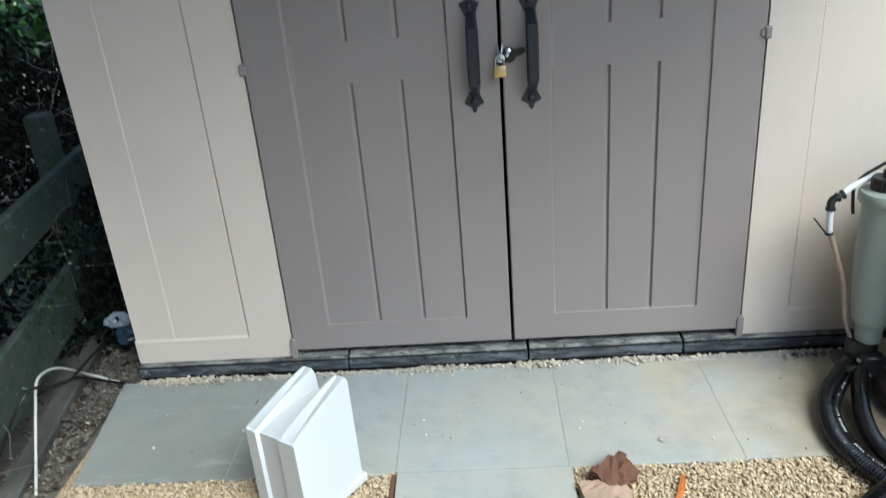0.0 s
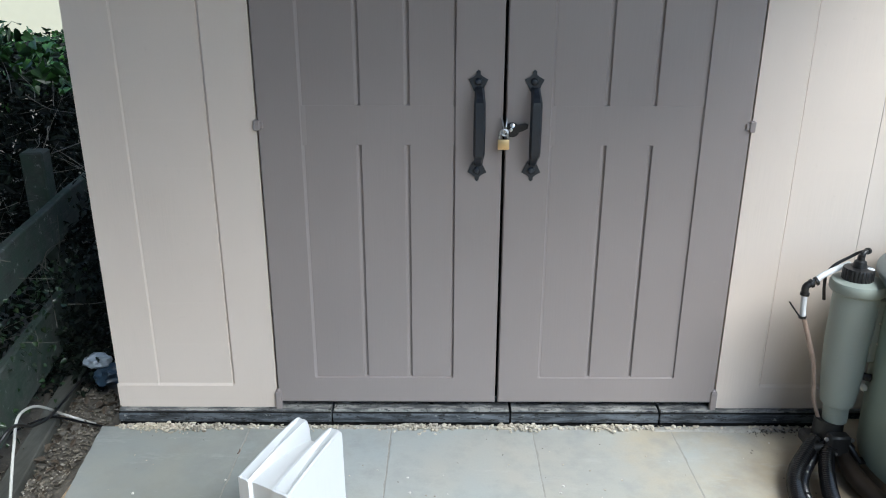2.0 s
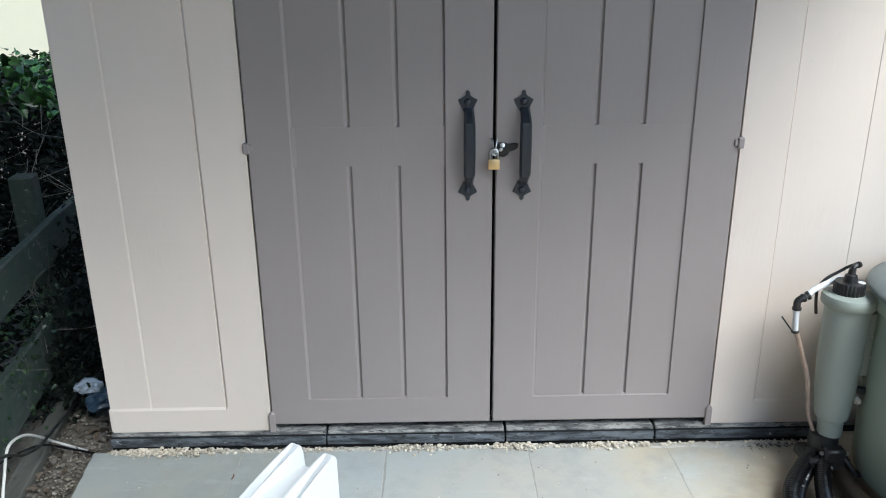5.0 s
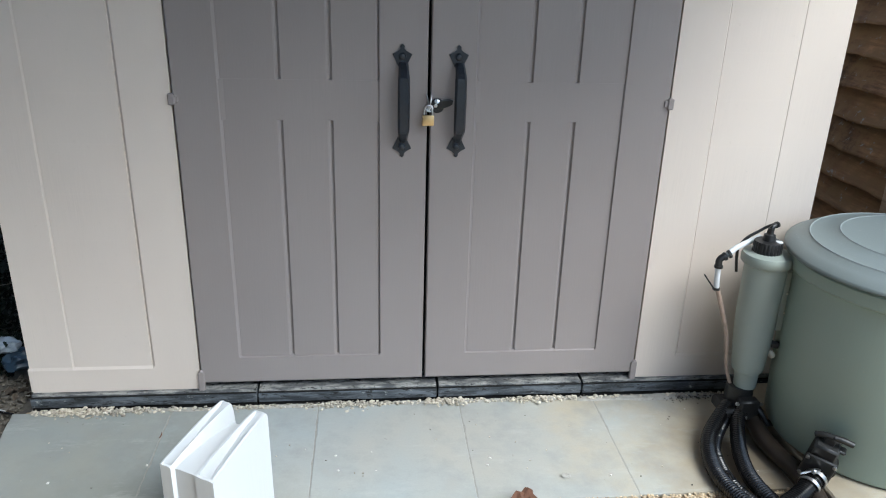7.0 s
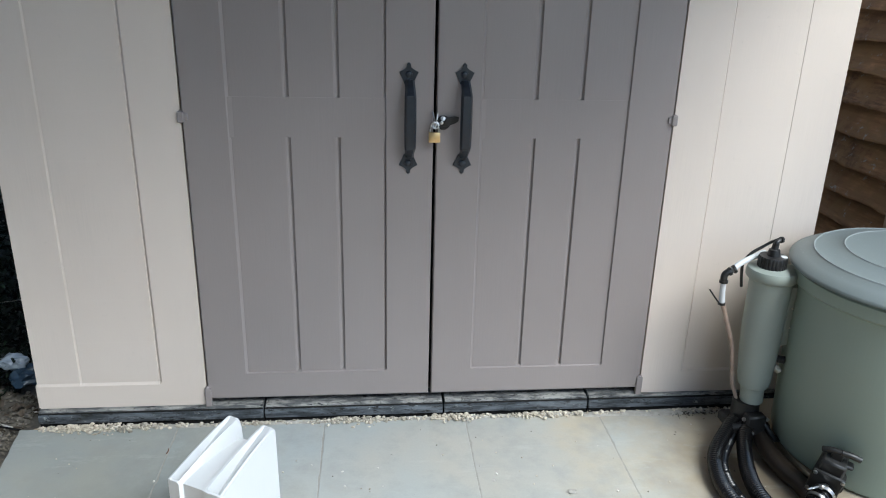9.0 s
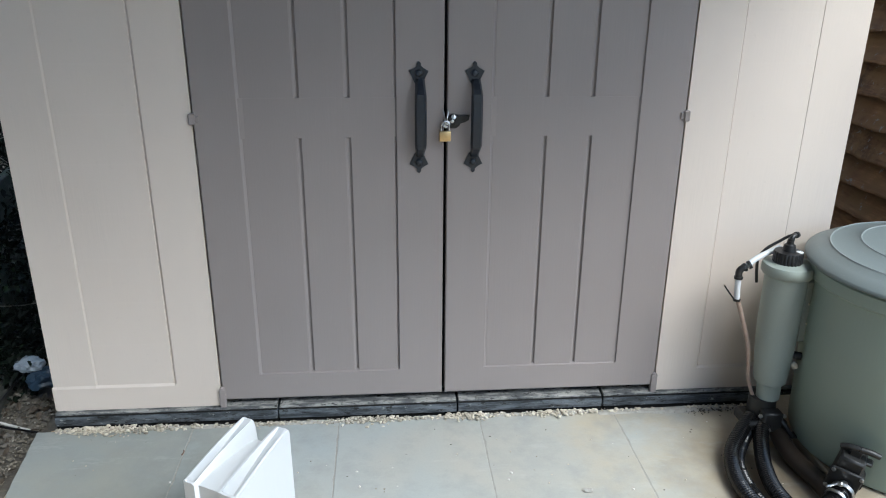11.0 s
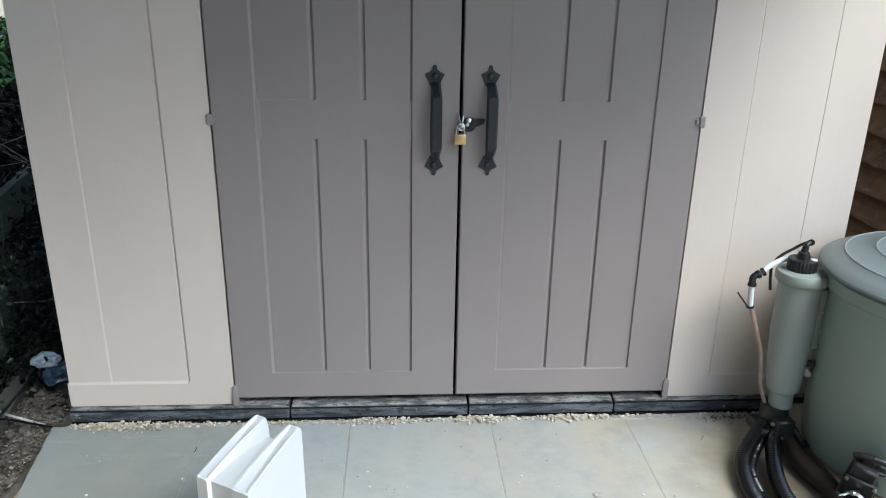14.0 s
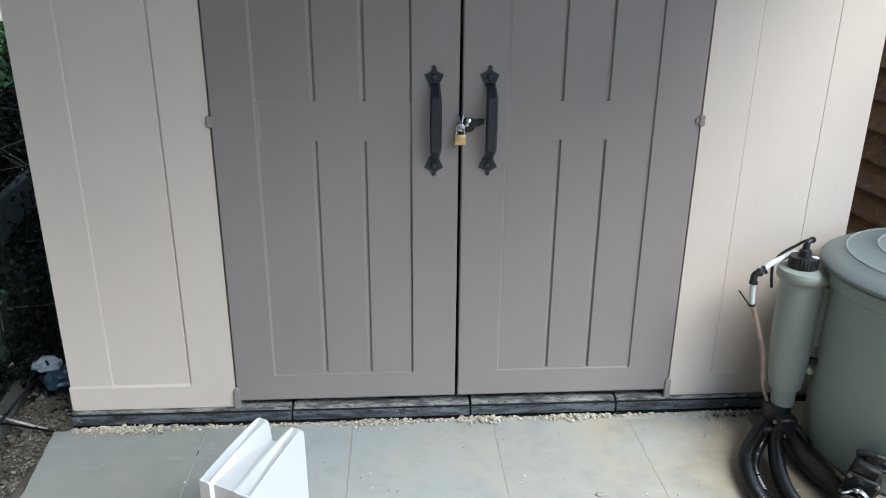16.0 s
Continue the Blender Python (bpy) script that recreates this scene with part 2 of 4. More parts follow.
BLACK, HOSE, IRON = black_plastic(), hose_plastic(), handle_iron()
STEEL, BRASS = metal("bright_steel", (0.62, 0.62, 0.63), 0.28), metal("brass", (0.78, 0.58, 0.31), 0.34)
THRESHOLD, LEDGE, CONCRETE = threshold_mat(), dusty_ledge(), concrete()
DIRTY, GRIT = dirty_stones(), strip_grit()
PEBBLE, GRAVEL, SOIL = pebbles(), gravel_bed(), soil()
MOSSY = timber("mossy_timber", (0.03, 0.036, 0.033), (0.1, 0.115, 0.1), (0.032, 0.055, 0.04))
GAPPANEL = timber("dark_gap_panel", (0.02, 0.013, 0.008), (0.06, 0.04, 0.025))
FENCE = timber("brown_fence_timber", (0.034, 0.015, 0.007), (0.31, 0.175, 0.082), (0.15, 0.092, 0.04))
POSTM = timber("pale_post_timber", (0.2, 0.14, 0.09), (0.4, 0.3, 0.21))
SLEEPER = timber("dirty_edging_timber", (0.06, 0.06, 0.05), (0.15, 0.15, 0.13))
IVY = leaf_mat("ivy_leaf", (0.008, 0.026, 0.008), (0.055, 0.15, 0.03), 0.4, 0.35)
# Near-black leaf colour holds the deep shade inside the hedge and low growth.
SHRUBSHADE = leaf_mat("shaded_shrub_leaf", (0.002, 0.004, 0.003), (0.010, 0.018, 0.010), 0.6, 0.2)
SHRUBL = leaf_mat("creeper_leaf", (0.008, 0.02, 0.007), (0.03, 0.06, 0.022), 0.3)
TWIG = plain("dry_twig", (0.15, 0.14, 0.12), 0.8, 0.4)
DEADLEAF = leaf_mat("dead_leaf", (0.04, 0.028, 0.018), (0.13, 0.1, 0.07), 0.7)
BRICKM = plain("broken_brick", (0.12, 0.055, 0.032), 0.9, 0.45, 90)
BRICKPALE = plain("brick_face", (0.36, 0.25, 0.18), 0.85, 0.25, 60)
ORANGE = plain("orange_plastic", (0.42, 0.13, 0.03), 0.5, 0.25)
CABLE = plain("white_cable", (0.55, 0.54, 0.5), 0.5, 0.15)
TUBE = plain("clear_tube", (0.32, 0.235, 0.19), 0.35, 0.5, 50)
BLUE = plain("blue_plastic", (0.03, 0.055, 0.09), 0.4, 0.3)
RENDERW = plain("cream_plaster", (0.56, 0.52, 0.38), 0.9, 0.04, 8)
SEALANT = plain("pale_sealant", (0.6, 0.57, 0.48), 0.6, 0.15, 90)
PIPEM = plain("dirty_pipe", (0.022, 0.015, 0.01), 0.5, 0.4)
BLOCKWALL = plain("block_wall_grey", (0.2, 0.21, 0.2), 0.9, 0.12, 14)
JOINT = plain("joint_dust", (0.32, 0.31, 0.28), 0.95, 0.4, 60)
MORTAR = plain("crumbled_mortar", (0.36, 0.345, 0.31), 0.95, 0.5, 70)
DAMP = plain("damp_soil", (0.055, 0.048, 0.038), 0.7, 0.5, 60)
FLECK = plain("pale_stone_chip", (0.66, 0.64, 0.6), 0.8, 0.15, 90)
WORN = plain("worn_lid_edge", (0.27, 0.3, 0.3), 0.6, 0.3, 45)
DUSTY = plain("dusty_black_plastic", (0.013, 0.013, 0.013), 0.45, 0.7, 55)
# Near black, standing in for the darkness in narrow gaps.
GAP = plain("dark_gap", (0.006, 0.006, 0.006), 0.9, 0.2)


# ---- mesh helpers ----
def part(name, bm, material, parent=None, label="", smooth=False):
    """Links a bmesh, drawn in world metres, as one mesh object; under a parent it is moved to the parent's own place."""
    top = parent
    while top is not None and top.parent is not None:
        top = top.parent
    if top is not None:
        bmesh.ops.translate(bm, verts=bm.verts, vec=-top.location)
    bmesh.ops.recalc_face_normals(bm, faces=bm.faces)
    data = bpy.data.meshes.new(name)
    bm.to_mesh(data)
    bm.free()
    data.materials.append(material)
    if smooth:
        data.polygons.foreach_set("use_smooth", [True] * len(data.polygons))
        data.set_sharp_from_angle(angle=radians(38))
    ob = new(name, data)
    ob.parent = parent
    if label:
        ob["label"] = label
    return ob


def thing(name, at, label, category, group="", kind=""):
    ob = new(name)
    ob.location = at
    ob.empty_display_size = 0.05
    return tagged(ob, label, category, group, kind)


def box(x0, x1, y0, y1, z0, z1, bevel=0.0, into=None, m=None, segments=1):
    """A bevelled box."""
    bm = bmesh.new()
    made = bmesh.ops.create_cube(bm, size=1.0)["verts"]
    bmesh.ops.scale(bm, verts=made, vec=(x1 - x0, y1 - y0, z1 - z0))
    bmesh.ops.translate(bm, verts=made, vec=((x0 + x1) / 2, (y0 + y1) / 2, (z0 + z1) / 2))
    if bevel:
        bmesh.ops.bevel(bm, geom=bm.edges[:], offset=bevel, segments=segments, affect="EDGES", profile=0.6)
    if m is not None:
        bmesh.ops.transform(bm, matrix=m, verts=bm.verts)
    return join(into, bm) if into is not None else bm


def join(into, bm):
    data = bpy.data.meshes.new("join")
    bm.to_mesh(data)
    bm.free()
    into.from_mesh(data)
    bpy.data.meshes.remove(data)
    return into


def lathe(profile, centre, steps=40, axis=None, into=None):
    """A solid turned from (radius, height) pairs about an upright axis, or about the axis given."""
    bm = bmesh.new()
    rings = []
    for r, h in profile:
        if r <= 1e-6:
            rings.append([bm.verts.new((0, 0, h))])
        else:
            rings.append([bm.verts.new((r * math.cos(2 * math.pi * i / steps), r * math.sin(2 * math.pi * i / steps), h)) for i in range(steps)])
    for a, b in zip(rings, rings[1:]):
        for i in range(steps):
            j = (i + 1) % steps
            face = [a[i % len(a)], a[j % len(a)], b[j % len(b)], b[i % len(b)]]
            face = list(dict.fromkeys(face))
            if len(face) > 2:
                bm.faces.new(face)
    m = Matrix.Translation(centre)
    if axis is not None:
        m = m @ Vector(axis).to_track_quat("Z", "Y").to_matrix().to_4x4()
    bmesh.ops.transform(bm, matrix=m, verts=bm.verts)
    return join(into, bm) if into is not None else bm


def smooth_path(points, per=8):
    """Points along a Catmull-Rom curve."""
    p = [Vector(v) for v in points]
    p = [2 * p[0] - p[1]] + p + [2 * p[-1] - p[-2]]
    out = []
    for a, b, c, d in zip(p, p[1:], p[2:], p[3:]):
        for k in range(per):
            t = k / per
            out.append(0.5 * ((2 * b) + (c - a) * t + (2 * a - 5 * b + 4 * c - d) * t * t + (3 * b - a - 3 * c + d) * t ** 3))
    return out + [p[-2]]


def tube(points, radius, sides=10, per=8, ribs=0.0, into=None, taper=1.0):
    """A round tube along a smooth path; ribs: depth of the rings of a corrugated hose."""
    path = smooth_path(points, per)
    if ribs:
        dense, step = [], 0.0019
        for a, b in zip(path, path[1:]):
            n = max(1, round((b - a).length / step))
            dense += [a.lerp(b, k / n) for k in range(n)]
        path = dense + [path[-1]]
    bm = bmesh.new()
    rings, side = [], None
    for i, c in enumerate(path):
        ahead = (path[min(i + 1, len(path) - 1)] - path[max(i - 1, 0)]).normalized()
        side = ahead.orthogonal().normalized() if side is None else (side - ahead * side.dot(ahead)).normalized()
        up = ahead.cross(side)
        r = radius * (1 + (taper - 1) * i / max(1, len(path) - 1)) + (ribs if i % 4 in (1, 2) else 0)
        rings.append([bm.verts.new(c + (side * math.cos(2 * math.pi * k / sides) + up * math.sin(2 * math.pi * k / sides)) * r) for k in range(sides)])
    for a, b in zip(rings, rings[1:]):
        for k in range(sides):
            bm.faces.new((a[k], a[(k + 1) % sides], b[(k + 1) % sides], b[k]))
    bm.faces.new(rings[0][::-1])
    bm.faces.new(rings[-1])
    return join(into, bm) if into is not None else bm


def plate(outline, depth, m, into=None, bevel=0.0):
    """A flat outline of (x, z) pairs, given a depth towards -y, then placed by m."""
    bm = bmesh.new()
    front = [bm.verts.new((x, -depth, z)) for x, z in outline]
    back = [bm.verts.new((x, 0, z)) for x, z in outline]
    bm.faces.new(front)
    bm.faces.new(back[::-1])
    for i in range(len(outline)):
        j = (i + 1) % len(outline)
        bm.faces.new((front[j], front[i], back[i], back[j]))
    if bevel:
        edges = [e for e in bm.edges if all(abs(v.co.y + depth) < 1e-6 for v in e.verts)]
        bmesh.ops.bevel(bm, geom=edges, offset=bevel, segments=2, affect="EDGES", profile=0.5)
    bmesh.ops.transform(bm, matrix=m, verts=bm.verts)
    return join(into, bm) if into is not None else bm


def relief(xs, zs, depth, back, into=None):
    """A moulded slab: its front is a grid over xs and zs, set back by depth(x, z); closed at y = back."""
    bm = bmesh.new()
    grid = [[bm.verts.new((x, depth(x, z), z)) for x in xs] for z in zs]
    for r0, r1 in zip(grid, grid[1:]):
        for i in range(len(xs) - 1):
            bm.faces.new((r0[i], r0[i + 1], r1[i + 1], r1[i]))
    rim = grid[0] + [row[-1] for row in grid[1:]] + grid[-1][-2::-1] + [row[0] for row in grid[-2:0:-1]]
    far = [bm.verts.new((v.co.x, back, v.co.z)) for v in rim]
    for i in range(len(rim)):
        j = (i + 1) % len(rim)
        bm.faces.new((rim[j], rim[i], far[i], far[j]))
    bm.faces.new(far)
    return join(into, bm) if into is not None else bm


def cloud_mesh(name, verts, faces, material, smooth=False):
    data = bpy.data.meshes.new(name)
    data.from_pydata(verts, [], faces)
    data.materials.append(material)
    if smooth:
        data.polygons.foreach_set("use_smooth", [True] * len(data.polygons))
    data.update()
    return new(name, data)


# ---- ground and paving ----
def ground_sheet():
    bm = bmesh.new()
    xs = [-400, -60, -12] + [-5 + 0.25 * i for i in range(41)] + [12, 60, 400]
    ys = [-400, -60, -12] + [-5 + 0.25 * i for i in range(41)] + [12, 60, 400]
    grid = [[bm.verts.new((x, y, -0.05 + 0.012 * noise.noise((x * 1.3, y * 1.3, 0)))) for x in xs] for y in ys]
    for a, b in zip(grid, grid[1:]):
        for i in range(len(xs) - 1):
            bm.faces.new((a[i], a[i + 1], b[i + 1], b[i]))
    return tagged(part("ground", bm, SOIL, smooth=True), "dark bare garden soil", "ground", kind="structure")


def gravel_area():
    """The raised gravel that the slabs are bedded in."""
    bm = bmesh.new()
    xs, ys = [-1.22 + 0.08 * i for i in range(48)], [-3.6 + 0.08 * i for i in range(46)]
    grid = [[bm.verts.new((x, y, -0.013 + 0.004 * noise.noise((x * 7, y * 7, 3)))) for x in xs] for y in ys]
    for a, b in zip(grid, grid[1:]):
        for i in range(len(xs) - 1):
            bm.faces.new((a[i], a[i + 1], b[i + 1], b[i]))
    edge = [v for v in bm.verts if v.is_boundary]
    made = bmesh.ops.extrude_edge_only(bm, edges=[e for e in bm.edges if e.is_boundary])["geom"]
    for v in made:
        if isinstance(v, bmesh.types.BMVert):
            v.co.z = -0.08
    return tagged(part("gravel_bed", bm, GRAVEL, smooth=True), "pale buff gravel bed round the paving", "gravel", kind="structure")


def scatter_pebbles(name, spots, size, label, material):
    """Many small stones in one mesh."""
    ico = bmesh.new()
    bmesh.ops.create_icosphere(ico, subdivisions=1, radius=1.0)
    base = np.array([v.co[:] for v in ico.verts])
    tris = [tuple(v.index for v in f.verts) for f in ico.faces]
    ico.free()
    rng = np.random.default_rng(5)
    verts, faces = [], []
    for x, y, z in spots:
        s = size * rng.uniform(0.55, 1.35) * np.array([rng.uniform(0.8, 1.4), rng.uniform(0.7, 1.1), rng.uniform(0.5, 0.8)])
        p = base * rng.uniform(0.82, 1.15, (len(base), 1)) * s
        a = rng.uniform(0, 6.28)
        c, d = math.cos(a), math.sin(a)
        p = np.stack([p[:, 0] * c - p[:, 1] * d, p[:, 0] * d + p[:, 1] * c, p[:, 2]], 1) + (x, y, z)
        n = len(verts)
        verts += p.tolist()
        faces += [(i + n, j + n, k + n) for i, j, k in tris]
    return tagged(cloud_mesh(name, verts, faces, material), label, "gravel", kind="stuff")


ground_sheet()
gravel_area()
rng = np.random.default_rng(11)
slab_spots = [(-1.25, -0.7785), (-0.7765, -0.3315), (-0.3295, 0.1115), (0.1135, 0.5485), (0.5505, 0.988), (0.990, 1.43), (1.433, 1.68)]


def on_slab(x, y):
    return (-0.502 < y < -0.03 and -1.25 < x < 1.6) or (-0.33 < x < 0.125 and y < -0.5)


front = [(x, y, -0.005 + rng.uniform(-0.004, 0.004)) for x, y in zip(rng.uniform(-1.2, 1.7, 34000), rng.uniform(-0.9, -0.498, 34000)) if not on_slab(x, y)]
scatter_pebbles("gravel", front, 0.0039, "loose pale buff gravel in front of the slabs", PEBBLE)
strip, grains = [], []
for x in rng.uniform(-1.19, 1.0, 5200):
    cover = 0.8 if x < -0.86 else 0.3 if x < -0.32 else 0.62 if x < 0.5 else 0.22
    cover *= 0.3 + 1.2 * max(0, noise.noise((x * 6.0, 0.3, 0)) + 0.35)
    if rng.uniform() < cover:
        spot = (x, -0.025 - abs(rng.normal(0, 0.007 + 0.009 * cover)), 0.003 + rng.uniform(-0.003, 0.008) * (0.4 + cover))
        (strip if rng.uniform() < 0.3 else grains).append(spot)
scatter_pebbles("gravel_strip", strip, 0.0058, "small dusty pale stones along the foot of the shed", GRIT)
scatter_pebbles("fine_grit", grains, 0.0032, "fine dusty grit among the stones along the shed", GRIT)
flecks = [(x, y, 0.0015) for x, y in zip(rng.uniform(-1.1, 0.9, 16), rng.uniform(-0.48, -0.07, 16))]
scatter_pebbles("pale_flecks", flecks, 0.0038, "pale chips of stone lying on the slabs", FLECK)
loose = [(x, y, 0.002) for x, y in zip(rng.uniform(-1.15, 1.0, 34), rng.uniform(-0.49, -0.05, 34))]
scatter_pebbles("stray_stones", loose, 0.0024, "stray grit lying on the slabs", GRIT)
side = [(x, y, -0.04 + rng.uniform(-0.003, 0.006)) for x, y in zip(-1.27 - abs(rng.normal(0, 0.1, 1500)), rng.uniform(-0.9, 0.25, 1500))]
crumbs = [(x, y, 0.0015) for x, y in zip(rng.uniform(-1.15, 1.0, 26), rng.uniform(-0.49, -0.05, 26))]
scatter_pebbles("soil_crumbs", crumbs, 0.0022, "dark soil crumbs lying on the slabs", SOIL)
scatter_pebbles("soil_stones", side, 0.0040, "scattered dirty stones on the soil", DIRTY)

# ---- the shed ----
shed = thing("garden_shed", (0, 1.1, 0.0), "tan resin garden shed with brown double doors, padlocked shut", "shed")


def wall_front(x0, x1, gl, gr, side):
    """A front wall panel with a recessed, faintly lapped field between two flat stiles, and a bottom rail."""
    e = 0.0017
    w = 0.0075 if side < 0 else e
    xs = sorted([x0, gl - 0.0046, gl, gl + 0.0013, (gl + gr) / 2, gr - e, gr, gr + w, x1])
    laps = [0.135 + 0.1375 * k for k in range(14)]
    zs = [0.055, 0.06, 0.1, 0.130]
    for z in laps:
        zs += [z + 0.0035, z + 0.008, z + 0.0155, z + 0.1365]
    zs = sorted(z for z in zs if z < 1.93) + [1.95]

    def depth(x, z):
        if z < 0.131:
            return 0.0
        outer = x < gl - 0.002 if side < 0 else x > gr + e / 2
        if outer:
            return 0.0032
        if gl + 0.001 < x < gr - e / 2 and 0.135 < z < 1.94:
            lap = ((z - 0.1385) % 0.1375) / 0.1375
            return 0.0044 - 0.00016 * lap
        if abs(x - gl) < 1e-6 and z > 0.138:
            return 0.0072 if side < 0 else 0.006
        if abs(x - gr) < 1e-6 and z > 0.138:
            return 0.0074 if side < 0 else 0.0048
        return 0.0
    bm = relief(xs, zs, depth, 0.05)
    lip = (x0 - 0.005, x0 + 0.001) if side < 0 else (x1 - 0.001, x1 + 0.005)
    box(*lip, 0.0004, 0.03, 0.057, 0.1345, 0.0012, bm)
    return part("wall_panel", bm, TAN, shed)


wall_front(-1.19, -0.692, -1.06, -0.83, -1)
wall_front(0.692, 1.19, 0.83, 1.05, 1)
for x in (-1, 1):
    side_wall = box(*sorted((x * 1.19, x * 1.14)), 0.052, 2.2, 0.055, 1.95, 0.002)
    for k in range(8):
        y = 0.2 + 0.25 * k
        box(*sorted((x * 1.187, x * 1.197)), y, y + 0.2, 0.13, 1.88, 0.003, side_wall)
    part("side_wall", side_wall, TAN, shed)
part("back_wall", box(-1.138, 1.138, 2.15, 2.2, 0.055, 1.95, 0.002), TAN, shed)
part("floor_panel", box(-1.13, 1.13, 0.06, 2.14, 0.02, 0.06, 0.002), THRESHOLD, shed)


def gable(y0, y1):
    return plate([(-1.19, 1.952), (1.19, 1.952), (0.0, 2.42)], y1 - y0, Matrix.Translation((0, y1, 0)))


part("gable", gable(0.0, 0.05), TAN, shed)
part("gable", gable(2.15, 2.2), TAN, shed)
part("door_head", box(-0.69, 0.69, 0.002, 0.05, 1.872, 1.95, 0.003), TAN, shed)
# The front overhang is invented, stretched out of view to shade the upper front.
for s in (-1, 1):
    bm = plate([(0, 2.43), (s * 1.27, 1.93), (s * 1.27, 1.97), (0, 2.475)], 3.38, Matrix.Translation((0, 2.28, 0)))
    for k in range(11):
        y = -1.07 + 0.32 * k
        plate([(s * 0.02, 2.468), (s * 1.25, 1.98), (s * 1.25, 1.99), (s * 0.02, 2.48)], 0.04, Matrix.Translation((0, y + 0.04, 0)), bm)
    part("roof_panel", bm, ROOF, shed, "dark brown ribbed resin roof panel")


def plank_mesh(w, h, name):
    """A plank of the door's recessed fields, about its own centre, with soft edges."""
    bm = bmesh.new()
    outline = [(-w / 2, 0.003), (-w / 2, -0.0035), (-w / 2 + 0.002, -0.006), (w / 2 - 0.009, -0.006), (w / 2 - 0.005, -0.0048), (w / 2, -0.0005), (w / 2, 0.003)]
    low, top = ([bm.verts.new((x, y, z)) for x, y in outline] for z in (-h / 2, h / 2))
    for i in range(len(outline)):
        j = (i + 1) % len(outline)
        bm.faces.new((low[j], low[i], top[i], top[j]))
    bm.faces.new(low)
    bm.faces.new(top[::-1])
    bmesh.ops.recalc_face_normals(bm, faces=bm.faces)
    data = bpy.data.meshes.new(name)
    bm.to_mesh(data)
    bm.free()
    data.materials.append(BROWN)
    return data


def handle(parent, cx):
    """A black iron pull with a pointed plate and a dome bolt at each end."""
    bm = bmesh.new()
    for z, s in ((1.075, 1), (0.828, -1)):
        outline = [(0, 0.032), (0.006, 0.027), (0.005, 0.019), (0.012, 0.013), (0.027, 0.006), (0.017, -0.014), (0.012, -0.026),
                   (-0.012, -0.026), (-0.017, -0.014), (-0.027, 0.006), (-0.012, 0.013), (-0.005, 0.019), (-0.006, 0.027)]
        outline = [(x, zz * s) for x, zz in outline]
        if s < 0:
            outline = outline[::-1]
        plate(outline, 0.006, Matrix.Translation((cx, -0.001, z)), bm, 0.0008)
        lathe([(0.0105, 0.0), (0.0098, 0.004), (0.007, 0.0075), (0.0, 0.009)], (cx, -0.006, z), 14, (0, -1, 0), bm)
    # the grip rises from both plates and runs along in front of them, its front edges broadly chamfered
    g = cx + 0.003
    line = [(1.06, -0.004, 0.0125, 0.5), (1.05, -0.020, 0.0135, 0.55), (1.034, -0.040, 0.0145, 0.6), (1.024, -0.048, 0.0155, 0.62), (1.019, -0.0485, 0.016, 0.64), (0.95, -0.051, 0.0165, 0.66),
            (0.884, -0.0485, 0.016, 0.64), (0.876, -0.046, 0.015, 0.55), (0.866, -0.034, 0.0135, 0.6), (0.853, -0.016, 0.0125, 0.55), (0.843, -0.004, 0.0125, 0.5)]
    rings = []
    for z, y, w, flat in line:
        sec = [(-w, 0.002), (-w * flat, -0.009), (w * flat, -0.009), (w, 0.002), (w * 0.9, 0.006), (-w * 0.9, 0.006)]
        rings.append([bm.verts.new((g + p, y + q, z)) for p, q in sec])
    for a, b in zip(rings, rings[1:]):
        for i in range(6):
            bm.faces.new((a[i], a[(i + 1) % 6], b[(i + 1) % 6], b[i]))
    bm.faces.new(rings[0])
    bm.faces.new(rings[-1][::-1])
    return part("door_handle", bm, IRON, parent, "black iron pull handle with pointed end plates")


